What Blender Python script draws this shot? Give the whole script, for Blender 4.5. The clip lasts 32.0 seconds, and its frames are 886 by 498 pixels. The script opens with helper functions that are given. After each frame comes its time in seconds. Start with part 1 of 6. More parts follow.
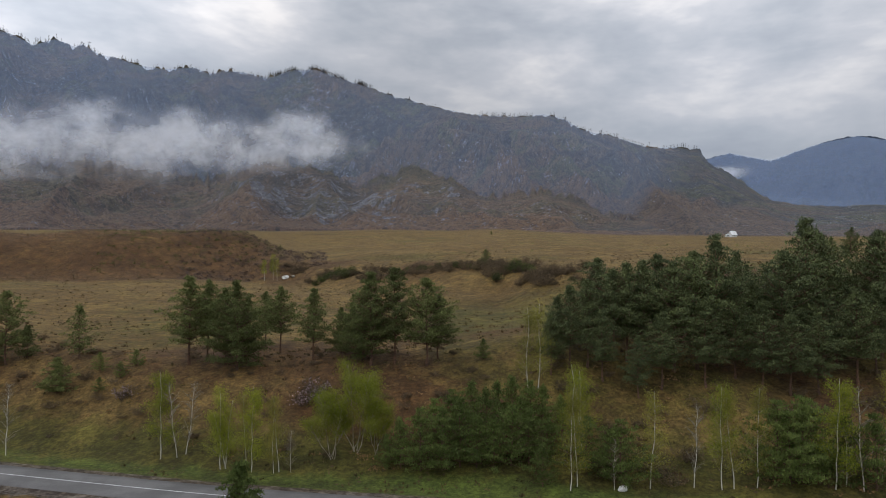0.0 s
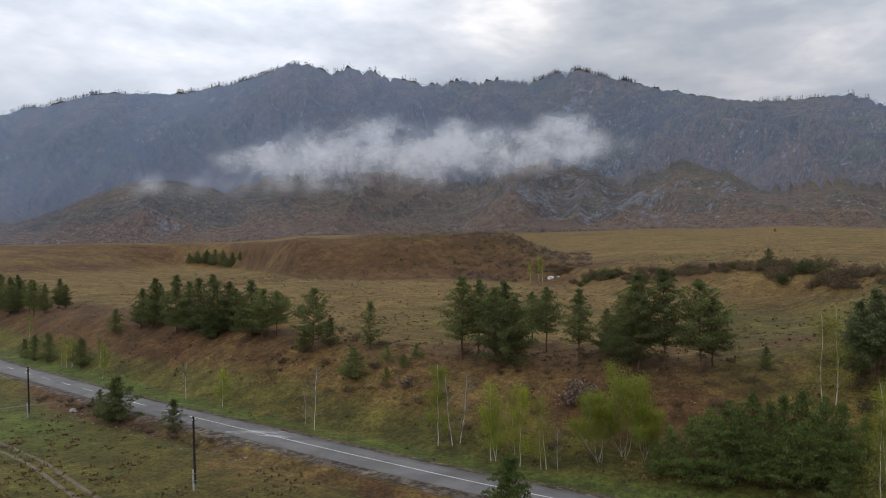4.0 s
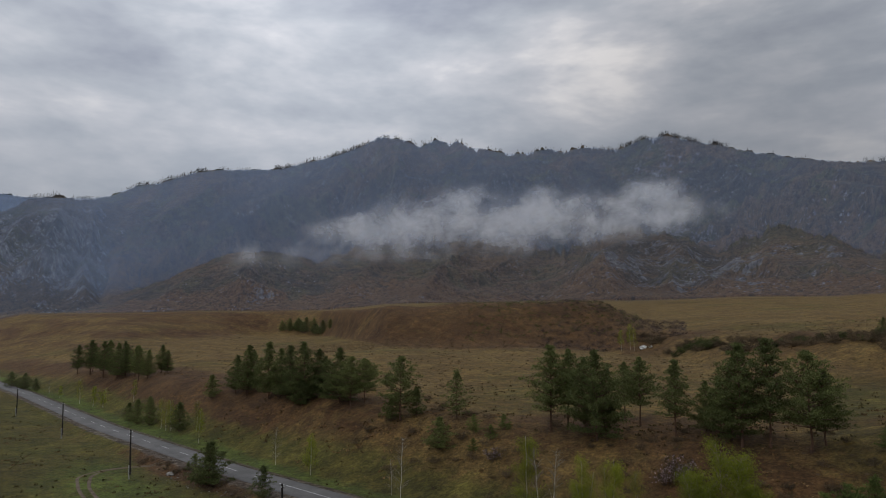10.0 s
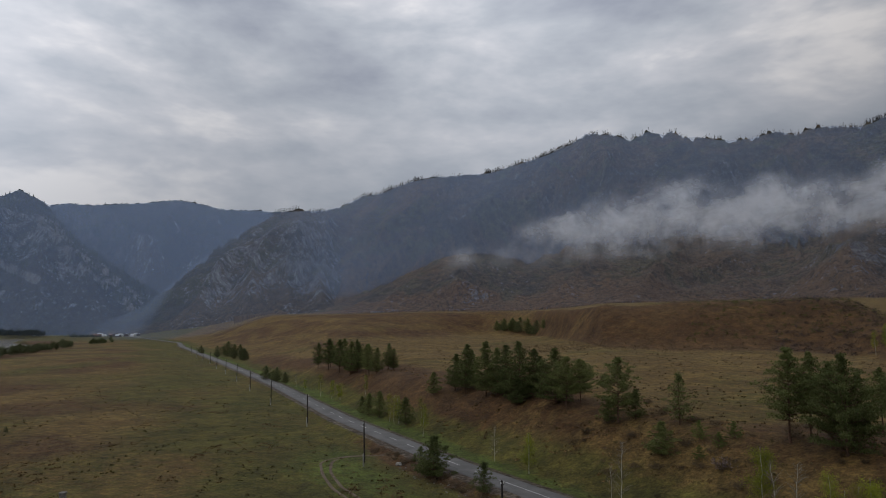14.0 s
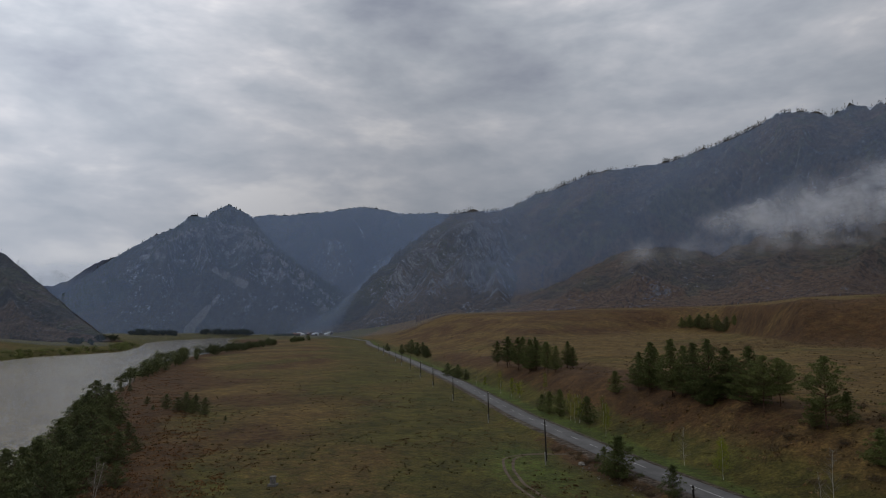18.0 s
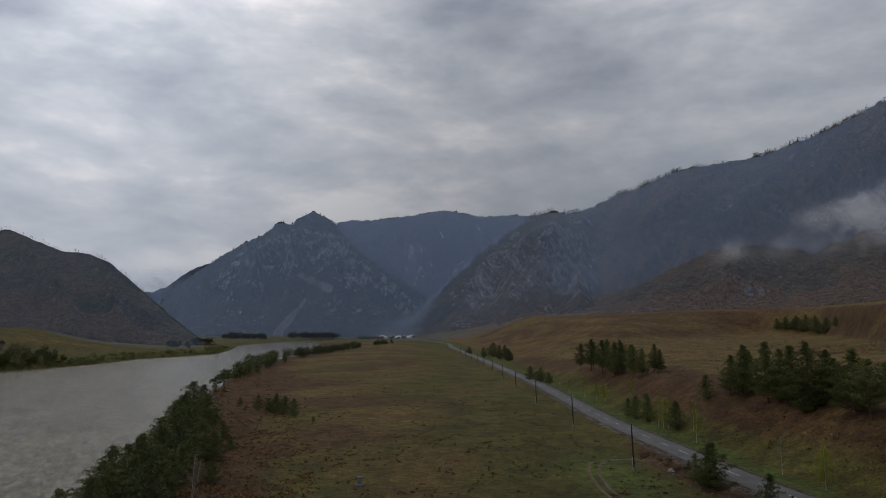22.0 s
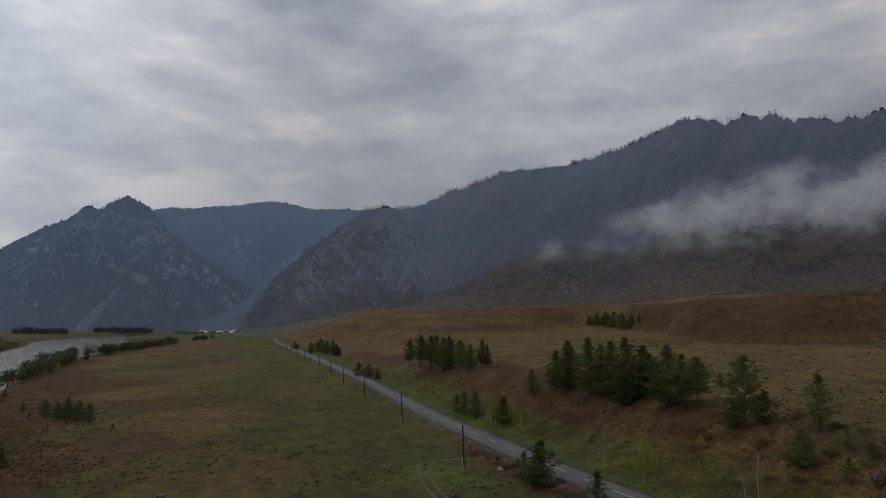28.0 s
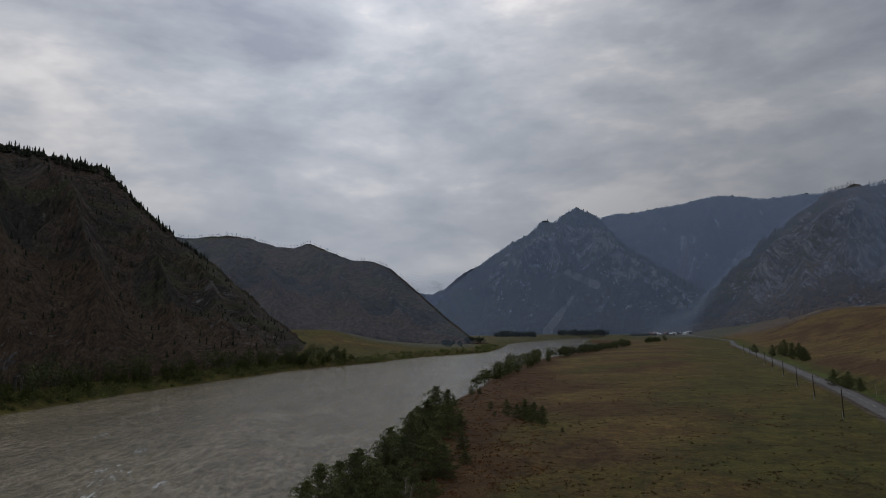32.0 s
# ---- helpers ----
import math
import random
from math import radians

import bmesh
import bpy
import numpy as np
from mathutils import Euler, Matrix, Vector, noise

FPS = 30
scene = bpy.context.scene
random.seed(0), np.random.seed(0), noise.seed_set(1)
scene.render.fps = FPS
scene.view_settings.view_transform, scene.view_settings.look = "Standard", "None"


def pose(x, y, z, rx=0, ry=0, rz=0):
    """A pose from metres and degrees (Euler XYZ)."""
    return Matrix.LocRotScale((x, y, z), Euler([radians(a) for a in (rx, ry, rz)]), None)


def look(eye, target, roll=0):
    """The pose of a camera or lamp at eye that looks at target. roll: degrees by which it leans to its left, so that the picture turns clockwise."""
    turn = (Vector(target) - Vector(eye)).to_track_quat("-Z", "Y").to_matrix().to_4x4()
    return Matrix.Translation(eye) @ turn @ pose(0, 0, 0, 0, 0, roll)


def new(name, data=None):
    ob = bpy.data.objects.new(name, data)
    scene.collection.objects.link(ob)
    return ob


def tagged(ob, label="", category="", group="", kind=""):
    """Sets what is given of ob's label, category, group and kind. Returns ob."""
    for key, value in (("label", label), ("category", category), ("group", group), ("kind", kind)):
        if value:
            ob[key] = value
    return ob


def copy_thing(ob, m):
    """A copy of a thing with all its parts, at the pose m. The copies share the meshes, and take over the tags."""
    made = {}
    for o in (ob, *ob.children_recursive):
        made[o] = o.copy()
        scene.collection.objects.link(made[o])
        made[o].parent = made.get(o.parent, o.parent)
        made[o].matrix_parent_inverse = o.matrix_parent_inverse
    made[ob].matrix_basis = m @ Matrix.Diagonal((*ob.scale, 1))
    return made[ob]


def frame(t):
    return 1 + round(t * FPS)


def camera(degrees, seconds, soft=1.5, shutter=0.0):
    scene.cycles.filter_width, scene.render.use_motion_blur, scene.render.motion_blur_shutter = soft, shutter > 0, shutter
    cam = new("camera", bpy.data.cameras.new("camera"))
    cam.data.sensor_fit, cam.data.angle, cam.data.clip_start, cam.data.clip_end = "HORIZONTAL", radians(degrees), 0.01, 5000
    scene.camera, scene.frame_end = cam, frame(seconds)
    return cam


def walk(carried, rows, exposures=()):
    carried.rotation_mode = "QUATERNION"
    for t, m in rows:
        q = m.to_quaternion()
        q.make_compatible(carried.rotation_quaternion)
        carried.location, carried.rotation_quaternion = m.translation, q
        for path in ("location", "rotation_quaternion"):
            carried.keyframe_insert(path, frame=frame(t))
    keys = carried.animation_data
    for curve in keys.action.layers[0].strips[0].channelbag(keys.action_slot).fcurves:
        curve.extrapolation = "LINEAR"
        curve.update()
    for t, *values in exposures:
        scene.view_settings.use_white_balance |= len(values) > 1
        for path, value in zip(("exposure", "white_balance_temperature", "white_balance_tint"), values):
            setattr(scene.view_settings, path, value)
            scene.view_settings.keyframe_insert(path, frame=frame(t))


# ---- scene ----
EXPOSURES = [(0, -0.1), (4.5, -0.02), (9, -0.66), (13, -0.86), (17, -1.17), (20, -1.26), (24.5, -1.36), (27, -1.4), (28.3, -1.2), (29.3, -1.2), (30.3, -1.32), (32, -1.52)]
cam = camera(65.3, 32.0, soft=1.0)
walk(cam, [
    (0.0, pose(0.00, 0.00, 25.50, 90.90, -0.20, 0.00)), (0.5, pose(0.00, 0.00, 25.50, 90.88, 0.07, 3.29)),
    (1.0, pose(0.00, 0.00, 25.50, 90.90, 0.02, 6.46)), (1.5, pose(0.00, 0.00, 25.50, 90.90, 0.04, 9.23)),
    (2.0, pose(0.00, 0.00, 25.50, 90.90, -0.01, 11.92)), (2.5, pose(0.00, 0.00, 25.50, 90.90, -0.04, 14.62)),
    (3.0, pose(0.00, 0.00, 25.50, 90.89, 0.03, 17.44)), (3.5, pose(0.00, 0.00, 25.50, 90.90, -0.01, 20.24)),
    (4.0, pose(0.00, 0.00, 25.50, 90.92, 0.02, 21.67)), (4.5, pose(0.00, 0.00, 25.50, 90.92, 0.04, 22.49)),
    (6.5, pose(0.00, 0.00, 25.50, 92.29, 0.06, 24.11)), (7.0, pose(0.00, 0.00, 25.50, 93.44, 0.03, 24.19)),
    (7.5, pose(0.00, 0.00, 25.50, 95.52, -0.03, 24.23)), (8.0, pose(0.00, 0.00, 25.50, 96.63, -0.17, 24.21)),
    (8.5, pose(0.00, 0.00, 25.50, 96.68, -0.19, 24.57)), (9.0, pose(0.00, 0.00, 25.50, 96.64, -0.20, 26.24)),
    (9.5, pose(0.00, 0.00, 25.50, 96.59, -0.21, 27.47)), (10.0, pose(0.00, 0.00, 25.50, 96.54, -0.22, 28.81)),
    (10.5, pose(0.00, 0.00, 25.50, 96.51, -0.25, 30.44)), (11.0, pose(0.00, 0.00, 25.50, 96.47, -0.25, 32.44)),
    (11.5, pose(0.00, 0.00, 25.50, 96.40, -0.31, 35.32)), (12.0, pose(0.00, 0.00, 25.50, 96.34, -0.28, 38.41)),
    (12.5, pose(0.00, 0.00, 25.50, 96.31, -0.30, 40.64)), (13.0, pose(0.00, 0.00, 25.50, 96.33, -0.25, 42.38)),
    (13.5, pose(0.00, 0.00, 25.50, 96.40, -0.35, 44.25)), (14.0, pose(0.00, 0.00, 25.50, 96.46, -0.35, 46.25)),
    (14.5, pose(0.00, 0.00, 25.50, 96.50, -0.35, 48.11)), (16.5, pose(0.00, 0.00, 25.50, 96.30, -0.20, 57.34)),
    (17.0, pose(0.00, 0.00, 25.50, 96.25, -0.10, 59.15)), (17.5, pose(0.00, 0.00, 25.50, 96.25, 0.01, 60.18)),
    (18.0, pose(0.00, 0.00, 25.50, 96.25, 0.05, 60.77)), (18.5, pose(0.00, 0.00, 25.50, 96.29, 0.12, 61.11)),
    (19.0, pose(0.00, 0.00, 25.50, 96.30, 0.13, 61.42)), (19.5, pose(0.00, 0.00, 25.50, 96.31, 0.15, 62.06)),
    (20.0, pose(0.00, 0.00, 25.50, 96.34, 0.22, 63.12)), (20.5, pose(0.00, 0.00, 25.50, 96.40, 0.26, 65.17)),
    (21.0, pose(0.00, 0.00, 25.50, 96.45, 0.30, 67.07)), (21.5, pose(0.00, 0.00, 25.50, 96.46, 0.30, 67.48)),
    (22.0, pose(0.00, 0.00, 25.50, 96.50, 0.24, 67.47)), (22.5, pose(0.00, 0.00, 25.50, 96.53, 0.25, 67.11)),
    (23.0, pose(0.00, 0.00, 25.50, 96.54, 0.19, 67.08)), (23.5, pose(0.00, 0.00, 25.50, 96.55, 0.20, 66.86)),
    (24.0, pose(0.00, 0.00, 25.50, 96.56, 0.18, 66.57)), (24.5, pose(-0.15, 0.07, 25.50, 96.41, 0.27, 66.16)),
    (26.5, pose(-3.30, 1.57, 25.61, 96.17, 0.56, 61.25)), (27.0, pose(-4.55, 2.19, 25.65, 96.08, 0.44, 58.07)),
    (27.5, pose(-5.91, 2.89, 25.70, 96.03, 0.25, 55.58)), (28.0, pose(-7.36, 3.66, 25.75, 96.02, 0.11, 53.43)),
    (28.5, pose(-8.85, 4.49, 25.81, 95.99, -0.02, 51.52)), (29.0, pose(-10.36, 5.36, 25.88, 96.01, -0.01, 52.23)),
    (29.5, pose(-11.84, 6.27, 25.95, 95.98, 0.32, 57.60)), (30.0, pose(-13.27, 7.20, 26.02, 96.06, 0.73, 65.62)),
    (30.5, pose(-14.62, 8.15, 26.09, 96.25, 1.10, 75.25)), (31.0, pose(-15.84, 9.10, 26.17, 96.41, 1.19, 81.95)),
    (31.5, pose(-16.90, 10.04, 26.25, 96.47, 1.12, 86.33)), (32.0, pose(-17.78, 10.97, 26.33, 96.53, 1.13, 89.58)),
], EXPOSURES)

# ---- world: overcast sky with broken grey cloud, soft sun behind it ----
SUN_UP, SUN_ROUND = radians(46), radians(233)
world = bpy.data.worlds.new("sky")
scene.world = world
world.use_nodes = True
wn, wl = world.node_tree.nodes, world.node_tree.links
wn.clear()


def wnode(kind, **values):
    nd = wn.new(kind)
    for k, v in values.items():
        nd.inputs[k].default_value = v
    return nd


sky = wn.new("ShaderNodeTexSky")
sky.sky_type, sky.sun_disc, sky.sun_elevation, sky.sun_rotation = "NISHITA", False, SUN_UP, SUN_ROUND
coord = wn.new("ShaderNodeTexCoord")
sep = wn.new("ShaderNodeSeparateXYZ")
wl.new(coord.outputs["Generated"], sep.inputs[0])


def wmath(op, a, b=0.0, clamp=False):
    nd = wn.new("ShaderNodeMath")
    nd.operation, nd.use_clamp = op, clamp
    for i, v in enumerate((a, b)):
        if isinstance(v, (int, float)):
            nd.inputs[i].default_value = v
        else:
            wl.new(v, nd.inputs[i])
    return nd.outputs[0]


# the cloud sheet lies flat overhead: directions are spread on a plane
high = wmath("ADD", wmath("MAXIMUM", sep.outputs[2], 0.0), 0.17)
flat = wn.new("ShaderNodeCombineXYZ")
wl.new(wmath("DIVIDE", sep.outputs[0], high), flat.inputs[0])
wl.new(wmath("DIVIDE", sep.outputs[1], high), flat.inputs[1])


def wnoise(scale, detail, rough, offset, swirl, spread):
    nd = wnode("ShaderNodeTexNoise", Scale=scale, Detail=detail, Roughness=rough, Distortion=swirl)
    mp = wn.new("ShaderNodeMapping")
    mp.inputs["Location"].default_value = offset
    wl.new(spread.outputs[0], mp.inputs["Vector"])
    wl.new(mp.outputs[0], nd.inputs["Vector"])
    return nd.outputs["Fac"]


puffed = wn.new("ShaderNodeCombineXYZ")
wl.new(sep.outputs[0], puffed.inputs[0]), wl.new(sep.outputs[1], puffed.inputs[1]), wl.new(wmath("MULTIPLY", sep.outputs[2], 2.6), puffed.inputs[2])
big, mid_cloud, small = wnoise(0.8, 4, 0.5, (3.1, 8.4, 0), 0.5, flat), wnoise(3.4, 5, 0.55, (7.3, 2.4, 0), 0.15, puffed), wnoise(10.0, 5, 0.55, (0.4, 5.2, 0), 0.1, puffed)
cloud = wmath("ADD", wmath("MULTIPLY", big, 0.24), wmath("ADD", wmath("MULTIPLY", mid_cloud, 0.62), wmath("MULTIPLY", small, 0.14)))
shade = wn.new("ShaderNodeValToRGB")
stops = shade.color_ramp.elements
stops[0].position, stops[0].color = 0.34, (0.34, 0.37, 0.45, 1)
stops[1].position, stops[1].color = 0.61, (0.98, 0.955, 0.96, 1)
for place, tone in ((0.465, (0.52, 0.555, 0.62, 1)), (0.535, (0.67, 0.685, 0.74, 1))):
    stops.new(place).color = tone
wl.new(cloud, shade.inputs[0])
back_sky = wnode("ShaderNodeBackground", Strength=0.05)
back_cloud = wn.new("ShaderNodeBackground")
# brighter where the sun stands behind the cloud
toward = wn.new("ShaderNodeVectorMath")
toward.operation = "DOT_PRODUCT"
toward.inputs[1].default_value = (math.sin(SUN_ROUND) * math.cos(SUN_UP), math.cos(SUN_ROUND) * math.cos(SUN_UP), math.sin(SUN_UP))
wl.new(coord.outputs["Generated"], toward.inputs[0])
near_sun = wmath("POWER", wmath("MAXIMUM", wmath("ADD", wmath("MULTIPLY", toward.outputs["Value"], 0.5), 0.5), 0.0), 2.5)
# wide lobes of thicker and thinner cloud round the sky
lobes = wmath("COSINE", wmath("ADD", wmath("MULTIPLY", wmath("ARCTAN2", wmath("MULTIPLY", sep.outputs[0], -1.0), sep.outputs[1]), 6.0), radians(-570)))
lobes = wmath("ADD", wmath("MULTIPLY", lobes, 0.16), 1.0)
rise_up = wn.new("ShaderNodeMapRange")
rise_up.inputs["From Min"].default_value, rise_up.inputs["From Max"].default_value = 0.14, 0.44
rise_up.inputs["To Min"].default_value, rise_up.inputs["To Max"].default_value = 0.86, 1.16
wl.new(sep.outputs[2], rise_up.inputs["Value"])
lobes = wmath("MULTIPLY", lobes, rise_up.outputs[0])
wl.new(wmath("MULTIPLY", lobes, wmath("ADD", wmath("MULTIPLY", near_sun, 1.85), 0.88)), back_cloud.inputs[1])
wl.new(sky.outputs[0], back_sky.inputs[0])
# low down, far cloud fades into blue-grey air
low_air = wn.new("ShaderNodeMapRange")
low_air.inputs["From Min"].default_value, low_air.inputs["From Max"].default_value = 0.36, 0.04
low_air.inputs["To Max"].default_value = 0.62
wl.new(sep.outputs[2], low_air.inputs["Value"])
airy = wn.new("ShaderNodeMix")
airy.data_type = "RGBA"
airy.inputs[7].default_value = (0.43, 0.485, 0.58, 1)
wl.new(low_air.outputs[0], airy.inputs[0])
wl.new(shade.outputs[0], airy.inputs[6])
wl.new(airy.outputs[2], back_cloud.inputs[0])
both = wnode("ShaderNodeMixShader", Fac=0.92)
wl.new(back_sky.outputs[0], both.inputs[1])
wl.new(back_cloud.outputs[0], both.inputs[2])
wout = wn.new("ShaderNodeOutputWorld")
wl.new(both.outputs[0], wout.inputs[0])
sun = new("sun", bpy.data.lights.new("sun", "SUN"))
sun.data.energy, sun.data.angle, sun.data.color = 0.3, radians(14), (1.0, 0.95, 0.88)
sun.matrix_world = look((0, 0, 0), (-math.sin(SUN_ROUND) * math.cos(SUN_UP), -math.cos(SUN_ROUND) * math.cos(SUN_UP), -math.sin(SUN_UP)))

# ---- materials ----
class Nodes:
    """A small helper round one node material."""

    def __init__(self, name, rough=0.9):
        self.mat = bpy.data.materials.new(name)
        self.mat.use_nodes = True
        self.n, self.l = self.mat.node_tree.nodes, self.mat.node_tree.links
        self.bsdf = self.n["Principled BSDF"]
        self.bsdf.inputs["Roughness"].default_value = rough
        self.bsdf.inputs["Specular IOR Level"].default_value = 0.25
        self.geo = self.n.new("ShaderNodeNewGeometry")
        self.pos = self.geo.outputs["Position"]

    def put(self, value, socket):
        if isinstance(value, (int, float)):
            socket.default_value = value
        elif isinstance(value, tuple):
            socket.default_value = value if len(value) == 4 or socket.type == "VECTOR" else (*value, 1)
        else:
            self.l.new(value, socket)

    def stretch(self, scale, vec=None):
        mp = self.n.new("ShaderNodeMapping")
        mp.inputs["Scale"].default_value = scale
        self.l.new(vec or self.pos, mp.inputs["Vector"])
        return mp.outputs[0]

    def noise(self, scale, detail=4, rough=0.55, vec=None, distort=0.0):
        nd = self.n.new("ShaderNodeTexNoise")
        for k, v in (("Scale", scale), ("Detail", detail), ("Roughness", rough), ("Distortion", distort)):
            nd.inputs[k].default_value = v
        self.l.new(vec or self.pos, nd.inputs["Vector"])
        return nd.outputs["Fac"]

    def cells(self, scale, vec=None, out="Distance"):
        nd = self.n.new("ShaderNodeTexVoronoi")
        nd.inputs["Scale"].default_value = scale
        self.l.new(vec or self.pos, nd.inputs["Vector"])
        return nd.outputs[out]

    def step(self, value, a, b):
        nd = self.n.new("ShaderNodeMapRange")
        nd.interpolation_type = "SMOOTHSTEP"
        nd.inputs["From Min"].default_value, nd.inputs["From Max"].default_value = a, b
        self.l.new(value, nd.inputs["Value"])
        return nd.outputs[0]

    def math(self, op, a, b=0.0):
        nd = self.n.new("ShaderNodeMath")
        nd.operation = op
        self.put(a, nd.inputs[0]), self.put(b, nd.inputs[1])
        return nd.outputs[0]

    def mix(self, fac, a, b, blend="MIX"):
        nd = self.n.new("ShaderNodeMix")
        nd.data_type, nd.blend_type = "RGBA", blend
        self.put(fac, nd.inputs[0]), self.put(a, nd.inputs[6]), self.put(b, nd.inputs[7])
        return nd.outputs[2]

    def attr(self, name):
        nd = self.n.new("ShaderNodeAttribute")
        nd.attribute_name = name
        sp = self.n.new("ShaderNodeSeparateColor")
        self.l.new(nd.outputs["Color"], sp.inputs[0])
        return sp.outputs

    def random(self, island=False):
        if island:
            return self.geo.outputs["Random Per Island"]
        return self.n.new("ShaderNodeObjectInfo").outputs["Random"]

    def bump(self, value, strength=0.4, distance=0.1):
        nd = self.n.new("ShaderNodeBump")
        nd.inputs["Strength"].default_value, nd.inputs["Distance"].default_value = strength, distance
        self.l.new(value, nd.inputs["Height"])
        self.l.new(nd.outputs[0], self.bsdf.inputs["Normal"])

    def colour(self, value):
        self.put(value, self.bsdf.inputs["Base Color"])
        return self.mat


def vary(name, a, b, scale=3.0, rough=0.9, dark=0.7, fine=None, bump=0.3, island=False, per_object=0.25):
    """Two colours mixed at two scales, with a fine relief and a little change from piece to piece."""
    m = Nodes(name, rough)
    c = m.mix(m.step(m.noise(scale), 0.35, 0.65), a, b)
    grain = m.noise(fine or scale * 9, 3)
    c = m.mix(m.step(grain, 0.3, 0.7), m.mix(1.0, c, (dark, dark, dark), "MULTIPLY"), c)
    rnd = m.random(island)
    c = m.mix(per_object, c, m.mix(rnd, m.mix(1.0, c, (0.55, 0.58, 0.6), "MULTIPLY"), m.mix(1.0, c, (1.35, 1.3, 1.15), "MULTIPLY")))
    if island:
        c = m.mix(0.65, c, m.mix(m.random(), m.mix(1.0, c, (0.55, 0.58, 0.6), "MULTIPLY"), m.mix(1.0, c, (1.4, 1.36, 1.25), "MULTIPLY")))
    if bump:
        m.bump(grain, bump, 0.3 / scale)
    return m.colour(c)


# ground: cover attribute holds green (r), heath (g), bare stony soil (b)
g = Nodes("meadow_turf", 0.95)
cov = g.attr("cover")
tuft, patch, wide = g.noise(2.2, 7, 0.75), g.noise(0.11, 4, 0.6), g.noise(0.02, 3, 0.5)
dry = g.mix(g.step(patch, 0.3, 0.7), (0.168, 0.112, 0.036), (0.215, 0.143, 0.047))
green = g.mix(g.step(patch, 0.35, 0.65), (0.090, 0.086, 0.017), (0.134, 0.117, 0.025))
heath = g.mix(g.step(patch, 0.3, 0.7), (0.092, 0.049, 0.018), (0.139, 0.076, 0.029))
soil = g.mix(g.step(g.noise(0.9, 5, 0.7), 0.4, 0.62), (0.085, 0.064, 0.046), (0.19, 0.165, 0.14))
edge = g.math("MULTIPLY", g.math("SUBTRACT", g.noise(0.35, 5, 0.65), 0.5), 1.1)
wave = g.math("ADD", edge, g.math("MULTIPLY", g.math("SUBTRACT", wide, 0.5), 1.2))
c = g.mix(g.step(g.math("ADD", cov[0], wave), 0.28, 0.78), dry, green)
c = g.mix(g.math("MULTIPLY", g.step(g.math("ADD", cov[0], g.math("MULTIPLY", wave, 0.7)), 1.06, 1.42), 0.8), c, (0.100, 0.146, 0.026))
c = g.mix(g.step(g.math("ADD", cov[1], wave), 0.30, 0.75), c, heath)
c = g.mix(g.step(g.math("ADD", cov[2], edge), 0.35, 0.65), c, soil)
c = g.mix(g.step(tuft, 0.36, 0.62), g.mix(1.0, c, (0.5, 0.48, 0.46), "MULTIPLY"), c)
mott = g.noise(0.28, 7, 0.78)
c = g.mix(1.0, c, g.mix(g.step(mott, 0.38, 0.62), (0.70, 0.70, 0.72), (1.18, 1.16, 1.14)), "MULTIPLY")
blot = g.noise(0.06, 6, 0.7, None, 0.6)
c = g.mix(1.0, c, g.mix(g.step(blot, 0.40, 0.62), (0.84, 0.80, 0.76), (1.12, 1.14, 1.10)), "MULTIPLY")
tussock = g.noise(0.9, 6, 0.8, None, 0.4)
c = g.mix(1.0, c, g.mix(g.step(tussock, 0.42, 0.60), (0.74, 0.73, 0.72), (1.14, 1.13, 1.10)), "MULTIPLY")
clump = g.cells(0.55)
c = g.mix(g.math("MULTIPLY", g.step(clump, 0.18, 0.08), g.step(g.noise(0.05, 3), 0.45, 0.6)), c, (0.075, 0.048, 0.026))
g.bump(g.math("ADD", tuft, g.math("MULTIPLY", g.noise(7.0, 3), 0.4)), 0.9, 0.35)
TURF = g.colour(c)

